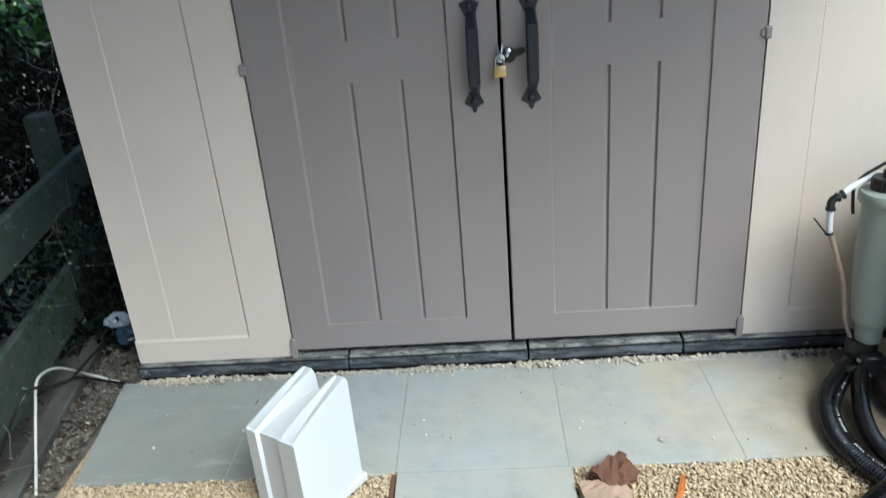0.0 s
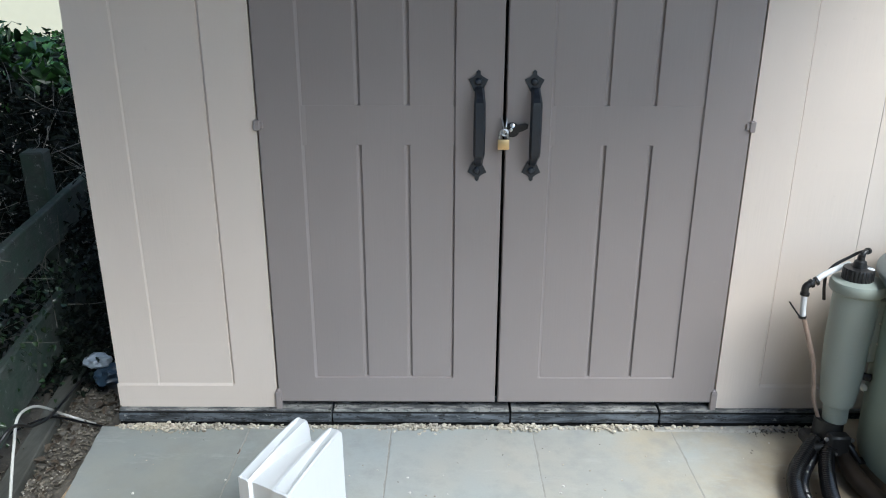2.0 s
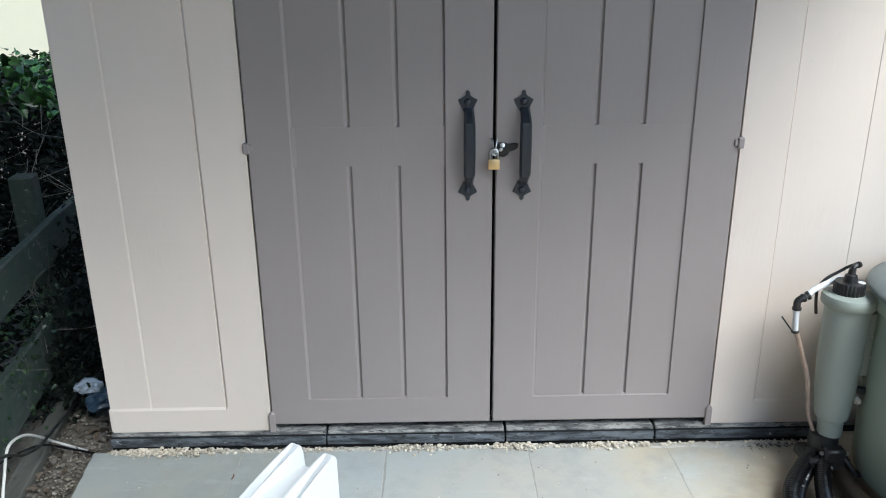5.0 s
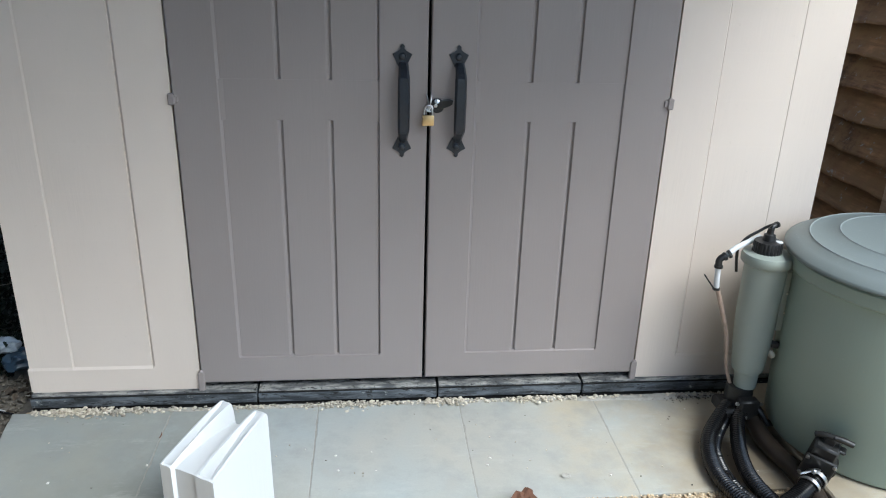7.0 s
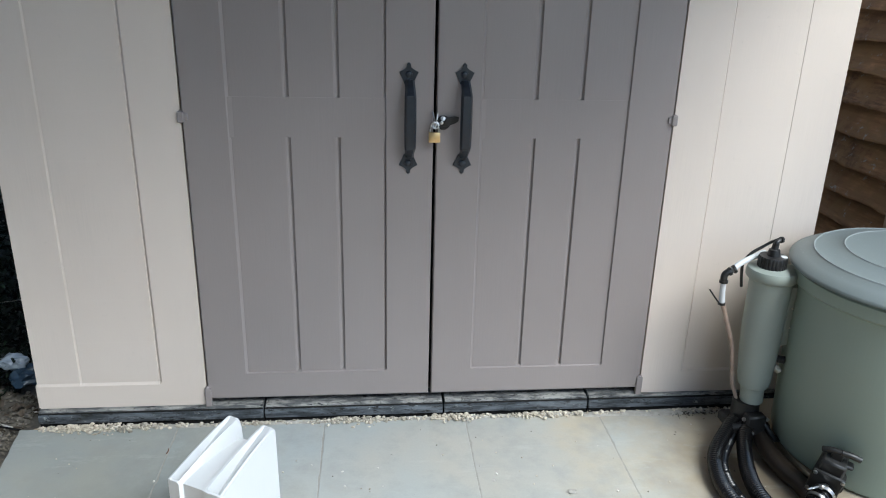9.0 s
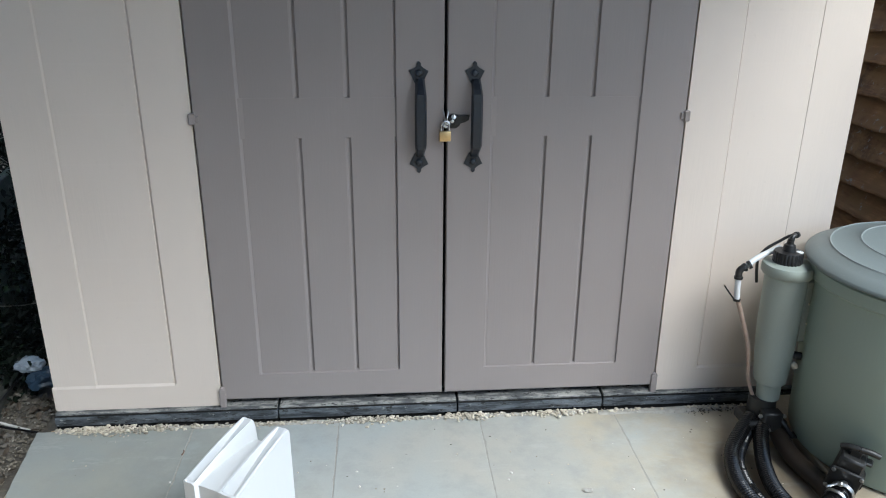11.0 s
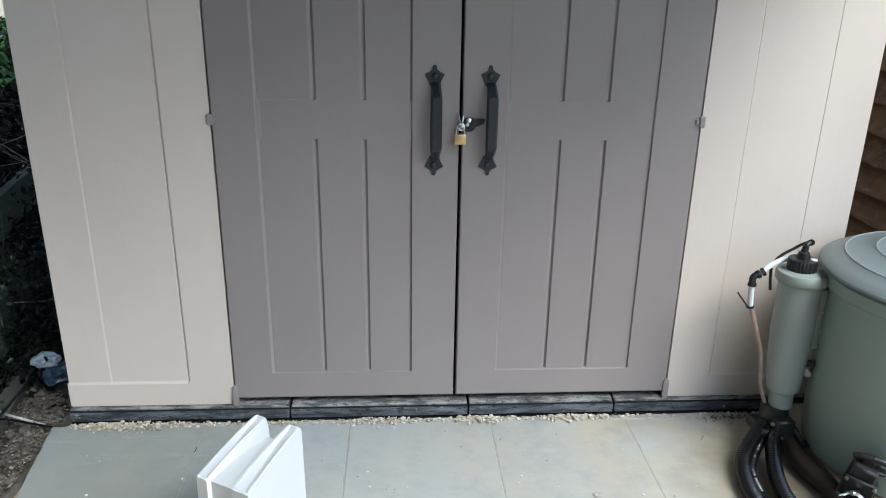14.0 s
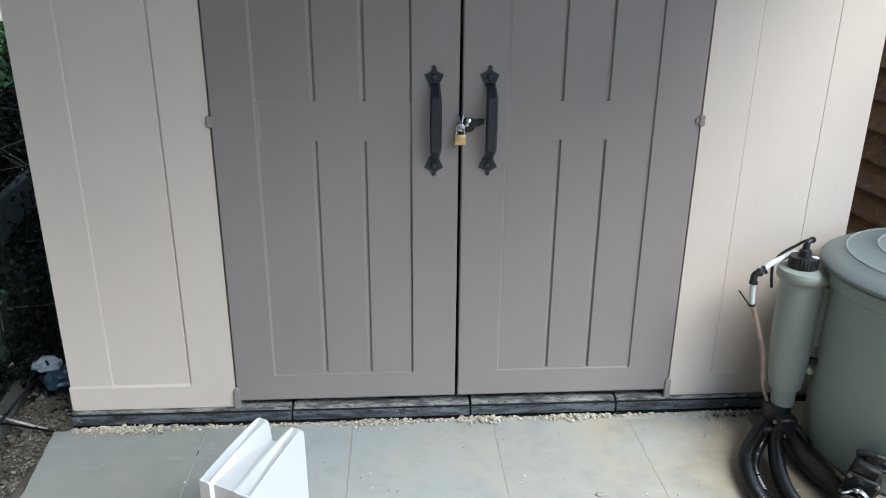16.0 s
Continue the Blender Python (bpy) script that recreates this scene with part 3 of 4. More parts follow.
def door(s):
    """One leaf: a frame moulding with a lower and an upper field, three planks in each."""
    a, b = (s * 0.687, s * 0.0045)
    x0, x1 = min(a, b), max(a, b)
    f0, f1 = (-0.553, -0.140) if s < 0 else (0.144, 0.55)
    fields = ((0.166, 0.897), (1.009, 1.74))
    e, wide = 0.0045, 0.0165
    xs = sorted([x0, x0 + 0.003, f0 - wide, f0 - 0.013, f0, f1, f1 + e, x1 - 0.003, x1])
    zs = [0.076, 0.08]
    for z0, z1 in fields:
        zs += [z0 - (e if z0 < 0.5 else 0.001), z0 + 0.001, z1 - 0.001, z1 + (e if z1 > 1.5 else 0.001)]
    zs = sorted(zs + [1.862, 1.866])

    def depth(x, z):
        if any(f0 - 1e-6 <= x <= f1 + 1e-6 and z0 < z < z1 for z0, z1 in fields):
            return 0.011
        if f0 - 1e-6 <= x <= f1 + 1e-6 and 0.8 < z < 1.1:
            return 0.0025
        if abs(x - f0 + 0.013) < 1e-6 and fields[0][0] - 0.001 < z < fields[1][1] + 0.001:
            return 0.0002
        if x in (x0, x1) or z in (0.076, 1.866):
            return 0.0
        return -0.003
    ob = part("door", relief(xs, zs, depth, 0.04), BROWN, shed, "grey-brown resin shed door with vertical planks")
    cuts = [f0, -0.405, -0.268, f1] if s < 0 else [f0, 0.286, 0.417, f1]
    for z0, z1 in fields:
        h = z1 - z0 + 0.012
        for p, q in zip(cuts, cuts[1:]):
            p, q = p + (0.003 if p != f0 else -0.0098), q - (0.003 if q != f1 else -0.010 if s > 0 else -0.002)
            pl = new("plank", plank_mesh(q - p, h, "plank"))
            pl.parent = ob
            pl.location = ((p + q) / 2 - shed.location.x, 0.009 - shed.location.y, (z0 + z1) / 2)
    handle(ob, -0.0745 if s < 0 else 0.079)
    hinge = box(*sorted((s * 0.681, s * 0.699)), -0.012, 0.004, 0.938, 0.969, 0.003)
    box(*sorted((s * 0.672, s * 0.684)), -0.008, 0.002, 0.944, 0.963, 0.002, hinge)
    part("hinge", hinge, BROWN, ob, "small dark brown hinge knuckle")
    low = box(*sorted((s * 0.677, s * 0.697)), -0.010, 0.004, 0.052, 0.116, 0.004, segments=2)
    lathe([(0.0075, 0), (0.0075, 0.006), (0.004, 0.010), (0, 0.011)], (s * 0.687, -0.002, 0.112), 12, None, low)
    part("pivot_cover", low, BROWN, ob, "rounded brown hinge pivot cover")
    return ob


door(-1)
right_door = door(1)
# Black strip painted in as the dark slit where the doors meet.
part("door_gap_strip", box(-0.03, 0.03, 0.045, 0.06, 0.07, 1.87), GAP, shed, "black strip put in for the darkness behind the meeting doors")

# latch on the right door
latch = lathe([(0, 0.0), (0.02, 0.0), (0.02, 0.010), (0.016, 0.013), (0, 0.0135)], (0.022, -0.003, 0.944), 24, (0, -1, 0))
plate([(0.0, -0.011), (0.03, -0.002), (0.042, 0.004), (0.044, 0.016), (0.034, 0.018), (0.006, 0.014)], 0.01, Matrix.Translation((0.022, -0.008, 0.944)), latch, 0.002)
part("latch", latch, BLACK, right_door, "black plastic turn latch")
screws = lathe([(0.0055, 0), (0.005, 0.002), (0, 0.003)], (0.017, -0.0165, 0.945), 12, (0, -1, 0))
lathe([(0.007, 0), (0.0068, 0.0015), (0, 0.003)], (0.021, -0.0165, 0.957), 12, (0, -1, 0.4), screws)
lathe([(0.0115, 0), (0.0112, 0.0012), (0.007, 0.0022), (0.0045, 0.0012), (0, 0.0018)], (0.0, -0.0185, 0.9385), 20, (0.15, -1, 0.35), screws)
part("latch_screws", screws, STEEL, right_door, "bright steel washers")
staple = tube([(-0.008, 0.0, 0.972), (-0.0075, -0.017, 0.973), (-0.004, -0.024, 0.955), (-0.0015, -0.022, 0.935)], 0.0022, 8)
tube([(0.006, 0.0, 0.972), (0.0055, -0.015, 0.972), (0.003, -0.022, 0.955), (-0.0005, -0.0225, 0.937)], 0.0022, 8, into=staple)
part("staple", staple, STEEL, right_door, "bright steel staple between the doors")

padlock = thing("padlock", (-0.003, -0.028, 0.892), "small brass padlock with a bright steel shackle", "padlock")
part("body", box(-0.0195, 0.0125, -0.036, -0.022, 0.892, 0.921, 0.003, segments=2), BRASS, padlock, "brass lock body", True)
part("shackle", tube([(-0.0145, -0.029, 0.919), (-0.0145, -0.029, 0.934), (-0.011, -0.029, 0.944), (-0.0035, -0.029, 0.9475), (0.004, -0.029, 0.944),
                      (0.0075, -0.029, 0.934), (0.0075, -0.029, 0.919)], 0.0024, 8), STEEL, padlock, "steel shackle", True)


def threshold(x0, x1, pale):
    """A length of the base strip: a dusty ledge and, in front of it and lower, a rounded dark nosing."""
    ob = part("threshold", box(x0, x1, -0.021, 0.05, 0.012, 0.043, 0.005, segments=2), THRESHOLD, shed, "dark worn plastic threshold strip", True)
    part("ledge", box(x0 + 0.002, x1 - 0.002, -0.0115, 0.05, 0.0435, 0.053, 0.0015), LEDGE if pale else THRESHOLD, ob, "dusty ledge")
    # Black strip drawn in place of the shadow line between ledge and nosing.
    part("groove_line", box(x0 + 0.001, x1 - 0.001, -0.0172, -0.0125, 0.0425, 0.0462), GAP, ob, "black strip painted in for the dark groove under the ledge")
    # Black colour gives the dark gap beneath the nosing.
    part("foot", box(x0, x1, -0.012, 0.05, -0.04, 0.0115, 0.001), GAP, ob)


for x0, x1, pale in ((-1.195, -0.521, True), (-0.517, 0.043, True), (0.047, 0.516, True), (0.52, 1.195, True)):
    threshold(x0, x1, pale)

# ---- paving slabs, each bedded a little unevenly ----
pavement = thing("pavement", (0, -0.28, -0.03), "grey concrete paving slabs stained with buff dust", "paving", kind="structure")


def slab(x0, x1, y0, y1, seed, skew=0.0):
    """A cast slab with a slightly wandering, worn and chipped arris."""
    r = random.Random(seed)
    x0, x1 = x0 + 0.0004, x1 - 0.0004
    top = r.uniform(-0.0003, 0.0008)
    nx, ny = round((x1 - x0) / 0.024), round((y1 - y0) / 0.024)
    rim = [(x0 + (x1 - x0) * i / nx, y0, 0, 1) for i in range(nx)] + [(x1, y0 + (y1 - y0) * i / ny, -1, 0) for i in range(ny)]
    rim += [(x1 - (x1 - x0) * i / nx, y1, 0, -1) for i in range(nx)] + [(x0, y1 - (y1 - y0) * i / ny, 1, 0) for i in range(ny)]
    bm = bmesh.new()
    rings = [[], [], [], []]
    for x, y, ix, iy in rim:
        w = 0.0012 * noise.noise((x * 9, y * 9, seed)) + 0.0008 * r.uniform(-1, 1)
        chip = 0.004 if r.uniform(0, 1) < 0.05 else 0.0
        x += skew * (y - y1) / (y1 - y0) * (x1 - x) / (x1 - x0)
        for ring, inset, z in zip(rings, (0.0014 + chip, 0.0005 + 0.7 * chip, 0.0, 0.0), (top, top - 0.0005, top - 0.002, -0.038)):
            ring.append(bm.verts.new((x + ix * (inset + w), y + iy * (inset + w), z)))
    for a, b in zip(rings, rings[1:]):
        for i in range(len(a)):
            j = (i + 1) % len(a)
            bm.faces.new((a[i], a[j], b[j], b[i]))
    bm.faces.new(rings[0])
    bm.faces.new(rings[-1][::-1])
    return part("paving_slab", bm, CONCRETE, pavement)


for i, (x0, x1) in enumerate(slab_spots):
    slab(x0, x1, -0.502 - 0.004 * (i % 2), -0.029 - 0.003 * (i % 3), i, -0.065 if i == 0 else 0.0)
for i in range(4):
    slab(-0.325, 0.118, -0.964 - 0.462 * i, -0.505 - 0.462 * i, 20 + i)

part("joint_fill", box(-1.18, 1.67, -0.5, -0.035, -0.036, -0.0006), JOINT, pavement, "dusty buff joint filling")

def mortar_strip():
    """A crumbled fillet of old mortar and dust between the threshold and the slabs, broken away in places."""
    bm = bmesh.new()
    n, rows = 300, []
    for i in range(n + 1):
        x = -1.19 + 2.35 * i / n
        rough = noise.noise((x * 16, 0.7, 0)) + 0.6 * noise.noise((x * 55, 2.2, 0))
        reach = 0.019 + 0.010 * noise.noise((x * 6, 5.0, 0)) + 0.005 * rough + (0.012 if 0.5 < x < 0.95 else 0.0)
        near = -0.0235 - 0.004 * max(0, -rough)
        crest = max(0.0, 0.0045 + 0.006 * noise.noise((x * 11, 8.0, 0)) + 0.003 * rough)
        rows.append([bm.verts.new(v) for v in ((x, near + 0.003, -0.03), (x, near, crest * 0.6), (x, near - reach * 0.3, crest), (x, near - reach * 0.65, 0.0012 + crest * 0.5), (x, near - reach, -0.002))])
    for a, b in zip(rows, rows[1:]):
        for j in range(4):
            bm.faces.new((a[j], a[j + 1], b[j + 1], b[j]))
    return part("mortar_strip", bm, MORTAR, pavement, "crumbled dusty mortar along the threshold")


mortar_strip()

# ---- white channel offcut standing on the slabs ----
def white_channel():
    """An offcut of a hollow white plastic channel on end: two double-walled flanges with a trough between, cut on a slope."""
    u, s = Vector((-0.56, -0.828, 0)), Vector((-0.828, 0.56, 0))
    foot = Vector((-0.412, -0.528, 0.001))
    length, n = 0.205, 10
    bm = bmesh.new()

    def top(k):
        return 0.313 - 0.058 * k ** 1.35 - (0.012 if k == 0 else 0.004 if k < 0.02 else 0.0)

    def profile(k):
        dip = 0.005 + 0.046 * (1 - k) ** 1.3
        g = 0.002 if k > 0.97 else 0.0005 if k < 0.05 else 0.004 + 0.042 * k ** 1.3
        wide = 0.021 * k
        right = [(0.0, -0.004), (0.004, -0.002), (0.009, -0.6 * g), (0.025, -g), (0.0285, 0.0), (0.033, 0.0)]
        return [(a - wide * (1 - a / 0.033), z) for a, z in right] + [(0.035, -dip), (0.105, -dip), (0.109, -0.004 - 0.2 * dip),
                (0.113, -0.003), (0.118, -0.6 * g), (0.134, -g), (0.1375, 0.0015), (0.142, 0.0)]
    rings = []
    steps = [0.0, 0.012, 0.045] + [0.1 * i for i in range(1, 9)] + [0.85, 0.9, 0.955, 0.967, 0.975, 1.0]
    n = len(steps) - 1
    for k in steps:
        ring, floor_k = [], min(k, 0.955)
        for i, ((a, dz), (_, floor_dz)) in enumerate(zip(profile(k), profile(floor_k))):
            at, drop = (floor_k, floor_dz - 0.006) if i in (6, 7) else (k, dz)
            ring.append(bm.verts.new(foot + u * (length * at) + s * a + Vector((0, 0, top(at) + drop - 0.09 * a))))
        rings.append(ring)
    for a, b in zip(rings, rings[1:]):
        for i in range(len(a) - 1):
            bm.faces.new((a[i], a[i + 1], b[i + 1], b[i]))

    def low(v, out):
        return bm.verts.new((v.co.x + out.x, v.co.y + out.y, 0.022))
    flare = 0.004
    right = [low(r[0], -s * flare) for r in rings]
    left = [low(r[-1], s * flare) for r in rings]
    for i in range(n):
        bm.faces.new((rings[i][0], rings[i + 1][0], right[i + 1], right[i]))
        bm.faces.new((rings[i + 1][-1], rings[i][-1], left[i], left[i + 1]))
    for ring, r, l in ((rings[0], right[0], left[0]), (rings[-1], right[-1], left[-1])):
        lows = [r] + [bm.verts.new((v.co.x, v.co.y, 0.022)) for v in ring[1:-1]] + [l]
        for i in range(len(ring) - 1):
            bm.faces.new((ring[i], ring[i + 1], lows[i + 1], lows[i]))
    bmesh.ops.remove_doubles(bm, verts=bm.verts, dist=0.00002)
    ob = thing("plastic_channel", foot, "white plastic channel offcut standing on end on the slabs", "plastic offcut")
    part("channel", bm, WHITE, ob, smooth=True)
    m = Matrix.Translation(foot) @ Matrix(((s.x, u.x, 0, 0), (s.y, u.y, 0, 0), (0, 0, 1, 0), (0, 0, 0, 1)))
    part("flange", box(-0.012, 0.154, -0.012, length + 0.012, 0.0, 0.024, 0.004, m=m), WHITE, ob, "white foot flange")


white_channel()

# ---- green tub with lid, and the outlet at its foot ----
TUB = Vector((1.32, -0.322, 0.0))
tub = thing("water_tub", TUB, "round green-grey plastic tub with a lid", "tub")
tagged(part("plinth_slab", box(1.03, 1.64, -0.66, -0.04, 0.0015, 0.046, 0.005), CONCRETE), "thick pale concrete slab under a tub", "slab")
part("tub_wall", lathe([(0, 0.047), (0.287, 0.047), (0.298, 0.053), (0.303, 0.066), (0.313, 0.4), (0.313, 0.542), (0.324, 0.546), (0.329, 0.552), (0.329, 0.584),
                        (0.324, 0.5885), (0.3, 0.5885), (0.3, 0.52), (0.28, 0.08), (0, 0.075)], TUB, 96), GREEN, tub, "", True)
lid_prof = [(0, 0.5925), (0.338, 0.594), (0.3415, 0.5965), (0.3415, 0.601), (0.338, 0.606), (0.31, 0.622), (0.286, 0.6315), (0.281, 0.6365), (0.276, 0.6345),
            (0.212, 0.648), (0.206, 0.653), (0.2, 0.6505), (0.09, 0.661), (0, 0.664)]
part("lid", lathe(lid_prof, TUB, 96), LID, tub, "faded blue-grey lid with raised rings", True)
for r, z in ((0.281, 0.6365), (0.206, 0.653)):
    part("worn_ring", lathe([(r - 0.0028, z - 0.0018), (r - 0.0012, z + 0.0005), (r + 0.001, z + 0.0005), (r + 0.0024, z - 0.0018)], TUB, 96), WORN, tub, "pale worn crest of a lid ring", True)
# the valve: a square-flanged body with a gate on top, joined to the tub wall
outlet = lathe([(0, 0), (0.034, 0), (0.034, 0.025), (0.027, 0.03), (0.027, 0.1), (0, 0.1)], (1.105, -0.455, 0.095), 24, (-0.5, -0.55, -0.15))
vm = pose(1.035, -0.505, 0.1, 14, 10, -34)
box(-0.031, 0.031, -0.03, 0.026, -0.035, 0.066, 0.006, outlet, vm)
box(-0.04, 0.04, -0.041, -0.031, -0.044, 0.034, 0.003, outlet, vm)
box(-0.03, 0.03, 0.02, 0.03, -0.04, 0.036, 0.003, outlet, vm)
box(-0.03, 0.03, -0.018, 0.018, 0.04, 0.062, 0.004, outlet, vm)
box(0.004, 0.046, -0.013, 0.013, 0.05, 0.062, 0.004, outlet, vm)
for a, b, c in (((-0.036, 0.004, 0.072), (-0.02, 0.0, 0.084), (0.005, -0.002, 0.09)), ((0.005, -0.002, 0.09), (0.028, 0.0, 0.091), (0.052, 0.004, 0.086))):
    grip = tube([a, b, c], 0.0085, 10)
    bmesh.ops.transform(grip, matrix=vm, verts=grip.verts)
    join(outlet, grip)
box(-0.014, 0.014, -0.01, 0.01, 0.06, 0.088, 0.003, outlet, vm)
part("outlet_valve", outlet, DUSTY, tub, "black plastic outlet valve", True)
for p in ((-0.034, -0.041, 0.028), (0.034, -0.041, 0.028), (-0.034, -0.041, -0.037), (0.034, -0.041, -0.037)):
    bm = lathe([(0, 0), (0.0055, 0), (0.0055, 0.005), (0, 0.006)], (0, 0, 0), 8, (0, -1, 0))
    bmesh.ops.transform(bm, matrix=vm @ Matrix.Translation(p), verts=bm.verts)
    part("bolt", bm, STEEL, tub, "steel bolt head")
part("side_port", lathe([(0, 0), (0.034, 0), (0.034, 0.03), (0.026, 0.034), (0.026, 0.06), (0, 0.06)], (1.3, -0.595, 0.1), 20, (0.05, -1, 0.05)), BLACK, tub, "black blanked port")

# ---- upright filter canister beside the tub ----
CAN = Vector((0.95, -0.2, 0.0))
can = thing("filter_canister", CAN, "tapered green-grey canister with a black screw cap", "filter canister")
bmc = lathe([(0, 0.146), (0.033, 0.146), (0.0345, 0.192), (0.0365, 0.198), (0.0445, 0.203), (0.0475, 0.22), (0.054, 0.3), (0.057, 0.39), (0.0585, 0.5), (0.059, 0.538), (0.0675, 0.542), (0.0715, 0.548),
             (0.0715, 0.564), (0.068, 0.572), (0.05, 0.577), (0, 0.577)], CAN, 48)
for v in bmc.verts:
    v.co += Vector((0.86, -0.51, 0)) * 0.012 * max(0, 0.4 - v.co.z) / 0.25 + Vector((0.007, 0, 0)) * min(1, max(0, (v.co.z - 0.2) / 0.25))
part("canister", bmc, CANM, can, "", True)
bracket = box(1.0, 1.03, -0.235, -0.2, 0.34, 0.53, 0.005)
part("bracket", bracket, CANM, can, "green plastic bracket")
stub = lathe([(0, 0), (0.011, 0), (0.011, 0.02), (0, 0.022)], (1.0, -0.235, 0.3), 12, (0.86, -0.5, 0))
part("stub", stub, BLACK, can, "black pipe stub")

def sealant_blob(x, y, z, r, seed):
    bm = bmesh.new()
    bmesh.ops.create_icosphere(bm, subdivisions=2, radius=r)
    for v in bm.verts:
        v.co = Vector((v.co.x, v.co.y, v.co.z * 1.1)) * (1 + 0.45 * noise.noise(v.co * 90 + Vector((seed, 0, 0)))) + Vector((x, y, z))
    return part("sealant_blob", bm, SEALANT, can, "pale blob of sealant", True)


sealant_blob(1.005, -0.238, 0.268, 0.011, 0.0)
for k in range(4):
    sealant_blob(1.018 + 0.003 * math.sin(k * 2.3), -0.238, 0.4 + 0.032 * k + 0.01 * math.sin(k * 1.7), 0.0026 + 0.0008 * math.sin(k * 3.1 + 1), 3.0 * k)
cap = lathe([(0, 0.573), (0.0395, 0.573), (0.0395, 0.604), (0.037, 0.609), (0.018, 0.611), (0.015, 0.628), (0.010, 0.631), (0.009, 0.64), (0, 0.641)], CAN, 72)
for v in cap.verts:
    a = math.atan2(v.co.y - CAN.y, v.co.x - CAN.x)
    if (v.co.xy - CAN.xy).length > 0.038 and round(a / (2 * math.pi / 72)) % 3 == 0:
        v.co.xy = CAN.xy + (v.co.xy - CAN.xy) * 0.93
part("cap", cap, BLACK, can, "ribbed black screw cap", True)
part("spill", lathe([(0, 0), (0.011, 0), (0.009, 0.0015), (0, 0.002)], (0.974, -0.212, 0.6093), 14), WHITE, can, "white paint spot on the cap")
elbow = tube([(0.95, -0.2, 0.638), (0.953, -0.199, 0.648), (0.962, -0.195, 0.653), (0.975, -0.188, 0.654)], 0.0065, 10)
lathe([(0, 0), (0.009, 0), (0.009, 0.008), (0, 0.008)], (0.966, -0.193, 0.6535), 12, (1, 0.5, 0), elbow)
lathe([(0, 0), (0.009, 0), (0.009, 0.007), (0, 0.007)], (0.951, -0.2, 0.64), 12, None, elbow)
part("cap_elbow", elbow, BLACK, can, "black hose elbow", True)
tee = tube([(0.8155, -0.2, 0.533), (0.8145, -0.2, 0.549), (0.819, -0.2, 0.558), (0.833, -0.2, 0.5655)], 0.0098, 12)
for p, d in (((0.826, -0.2, 0.5615), (0.9, 0, 0.45)), ((0.8155, -0.2, 0.529), (0, 0, 1)), ((0.838, -0.2, 0.5685), (0.9, 0, 0.45))):
    lathe([(0, 0), (0.0122, 0), (0.0122, 0.007), (0, 0.007)], p, 12, d, tee)
part("pipe_elbow", tee, BLACK, can, "black push-fit elbow", True)
part("pipe", tube([(0.834, -0.2, 0.566), (0.87, -0.182, 0.583), (0.950, -0.150, 0.602)], 0.0082, 12), WHITE, can, "white plastic pipe", True)
part("pipe", tube([(0.815, -0.2, 0.533), (0.817, -0.2, 0.5), (0.82, -0.2, 0.468)], 0.008, 12), WHITE, can, "white plastic pipe", True)
part("drain_tube", tube([(0.82, -0.2, 0.47), (0.83, -0.2, 0.446), (0.849, -0.2, 0.394), (0.874, -0.198, 0.325), (0.888, -0.195, 0.26), (0.9, -0.19, 0.2), (0.925, -0.195, 0.13)], 0.0072, 10, taper=0.75), TUBE, can, "stained clear tube", True)
clip = lathe([(0.0082, 0), (0.0105, 0), (0.0105, 0.007), (0.0082, 0.007)], (0.82, -0.2, 0.461), 14)
tube([(0.811, -0.204, 0.466), (0.793, -0.206, 0.488), (0.774, -0.208, 0.512)], 0.0022, 6, into=clip)
part("cable_tie", clip, BLACK, can, "black cable tie with a loose tail")
part("breather_hose", tube([(0.975, -0.188, 0.654), (0.985, -0.16, 0.645), (0.972, -0.142, 0.63), (0.953, -0.138, 0.616), (0.92, -0.136, 0.594), (0.9, -0.136, 0.566), (0.899, -0.138, 0.53), (0.905, -0.138, 0.49)],
                           0.0045, 8), BLACK, can, "thin black hose", True)
fit_bm = lathe([(0, 0.04), (0.042, 0.04), (0.044, 0.06), (0.038, 0.085), (0.041, 0.1), (0.041, 0.118), (0.04, 0.122), (0.04, 0.146), (0, 0.146)], CAN, 28)
box(0.885, 1.01, -0.26, -0.16, 0.055, 0.09, 0.008, fit_bm)
box(0.925, 0.985, -0.272, -0.235, 0.06, 0.125, 0.006, fit_bm)
box(0.96, 1.06, -0.315, -0.285, 0.052, 0.06, 0.003, fit_bm, Matrix.Translation((0.0, 0.02, 0.0)))
tube([(0.97, -0.25, 0.11), (0.99, -0.275, 0.085), (1.005, -0.29, 0.058)], 0.007, 8, into=fit_bm)
part("manifold", fit_bm, DUSTY, can, "black plastic valve fitting", True)
for p in ((0.915, -0.262, 0.115), (0.988, -0.262, 0.112), (0.94, -0.275, 0.075)):
    bm = lathe([(0, 0), (0.006, 0), (0.006, 0.006), (0, 0.006)], p, 6, (0, -1, 0.2))
    part("bolt", bm, STEEL, can, "steel bolt head")


def hose(points, r, ribs, label):
    ob = thing("hose", (points[-1][0], points[-1][1], 0), label, "hose", "black pond hoses")
    part("hose_wall", tube(points, r, 16, 8, ribs), HOSE if ribs else PIPEM, ob, smooth=True)
    return ob


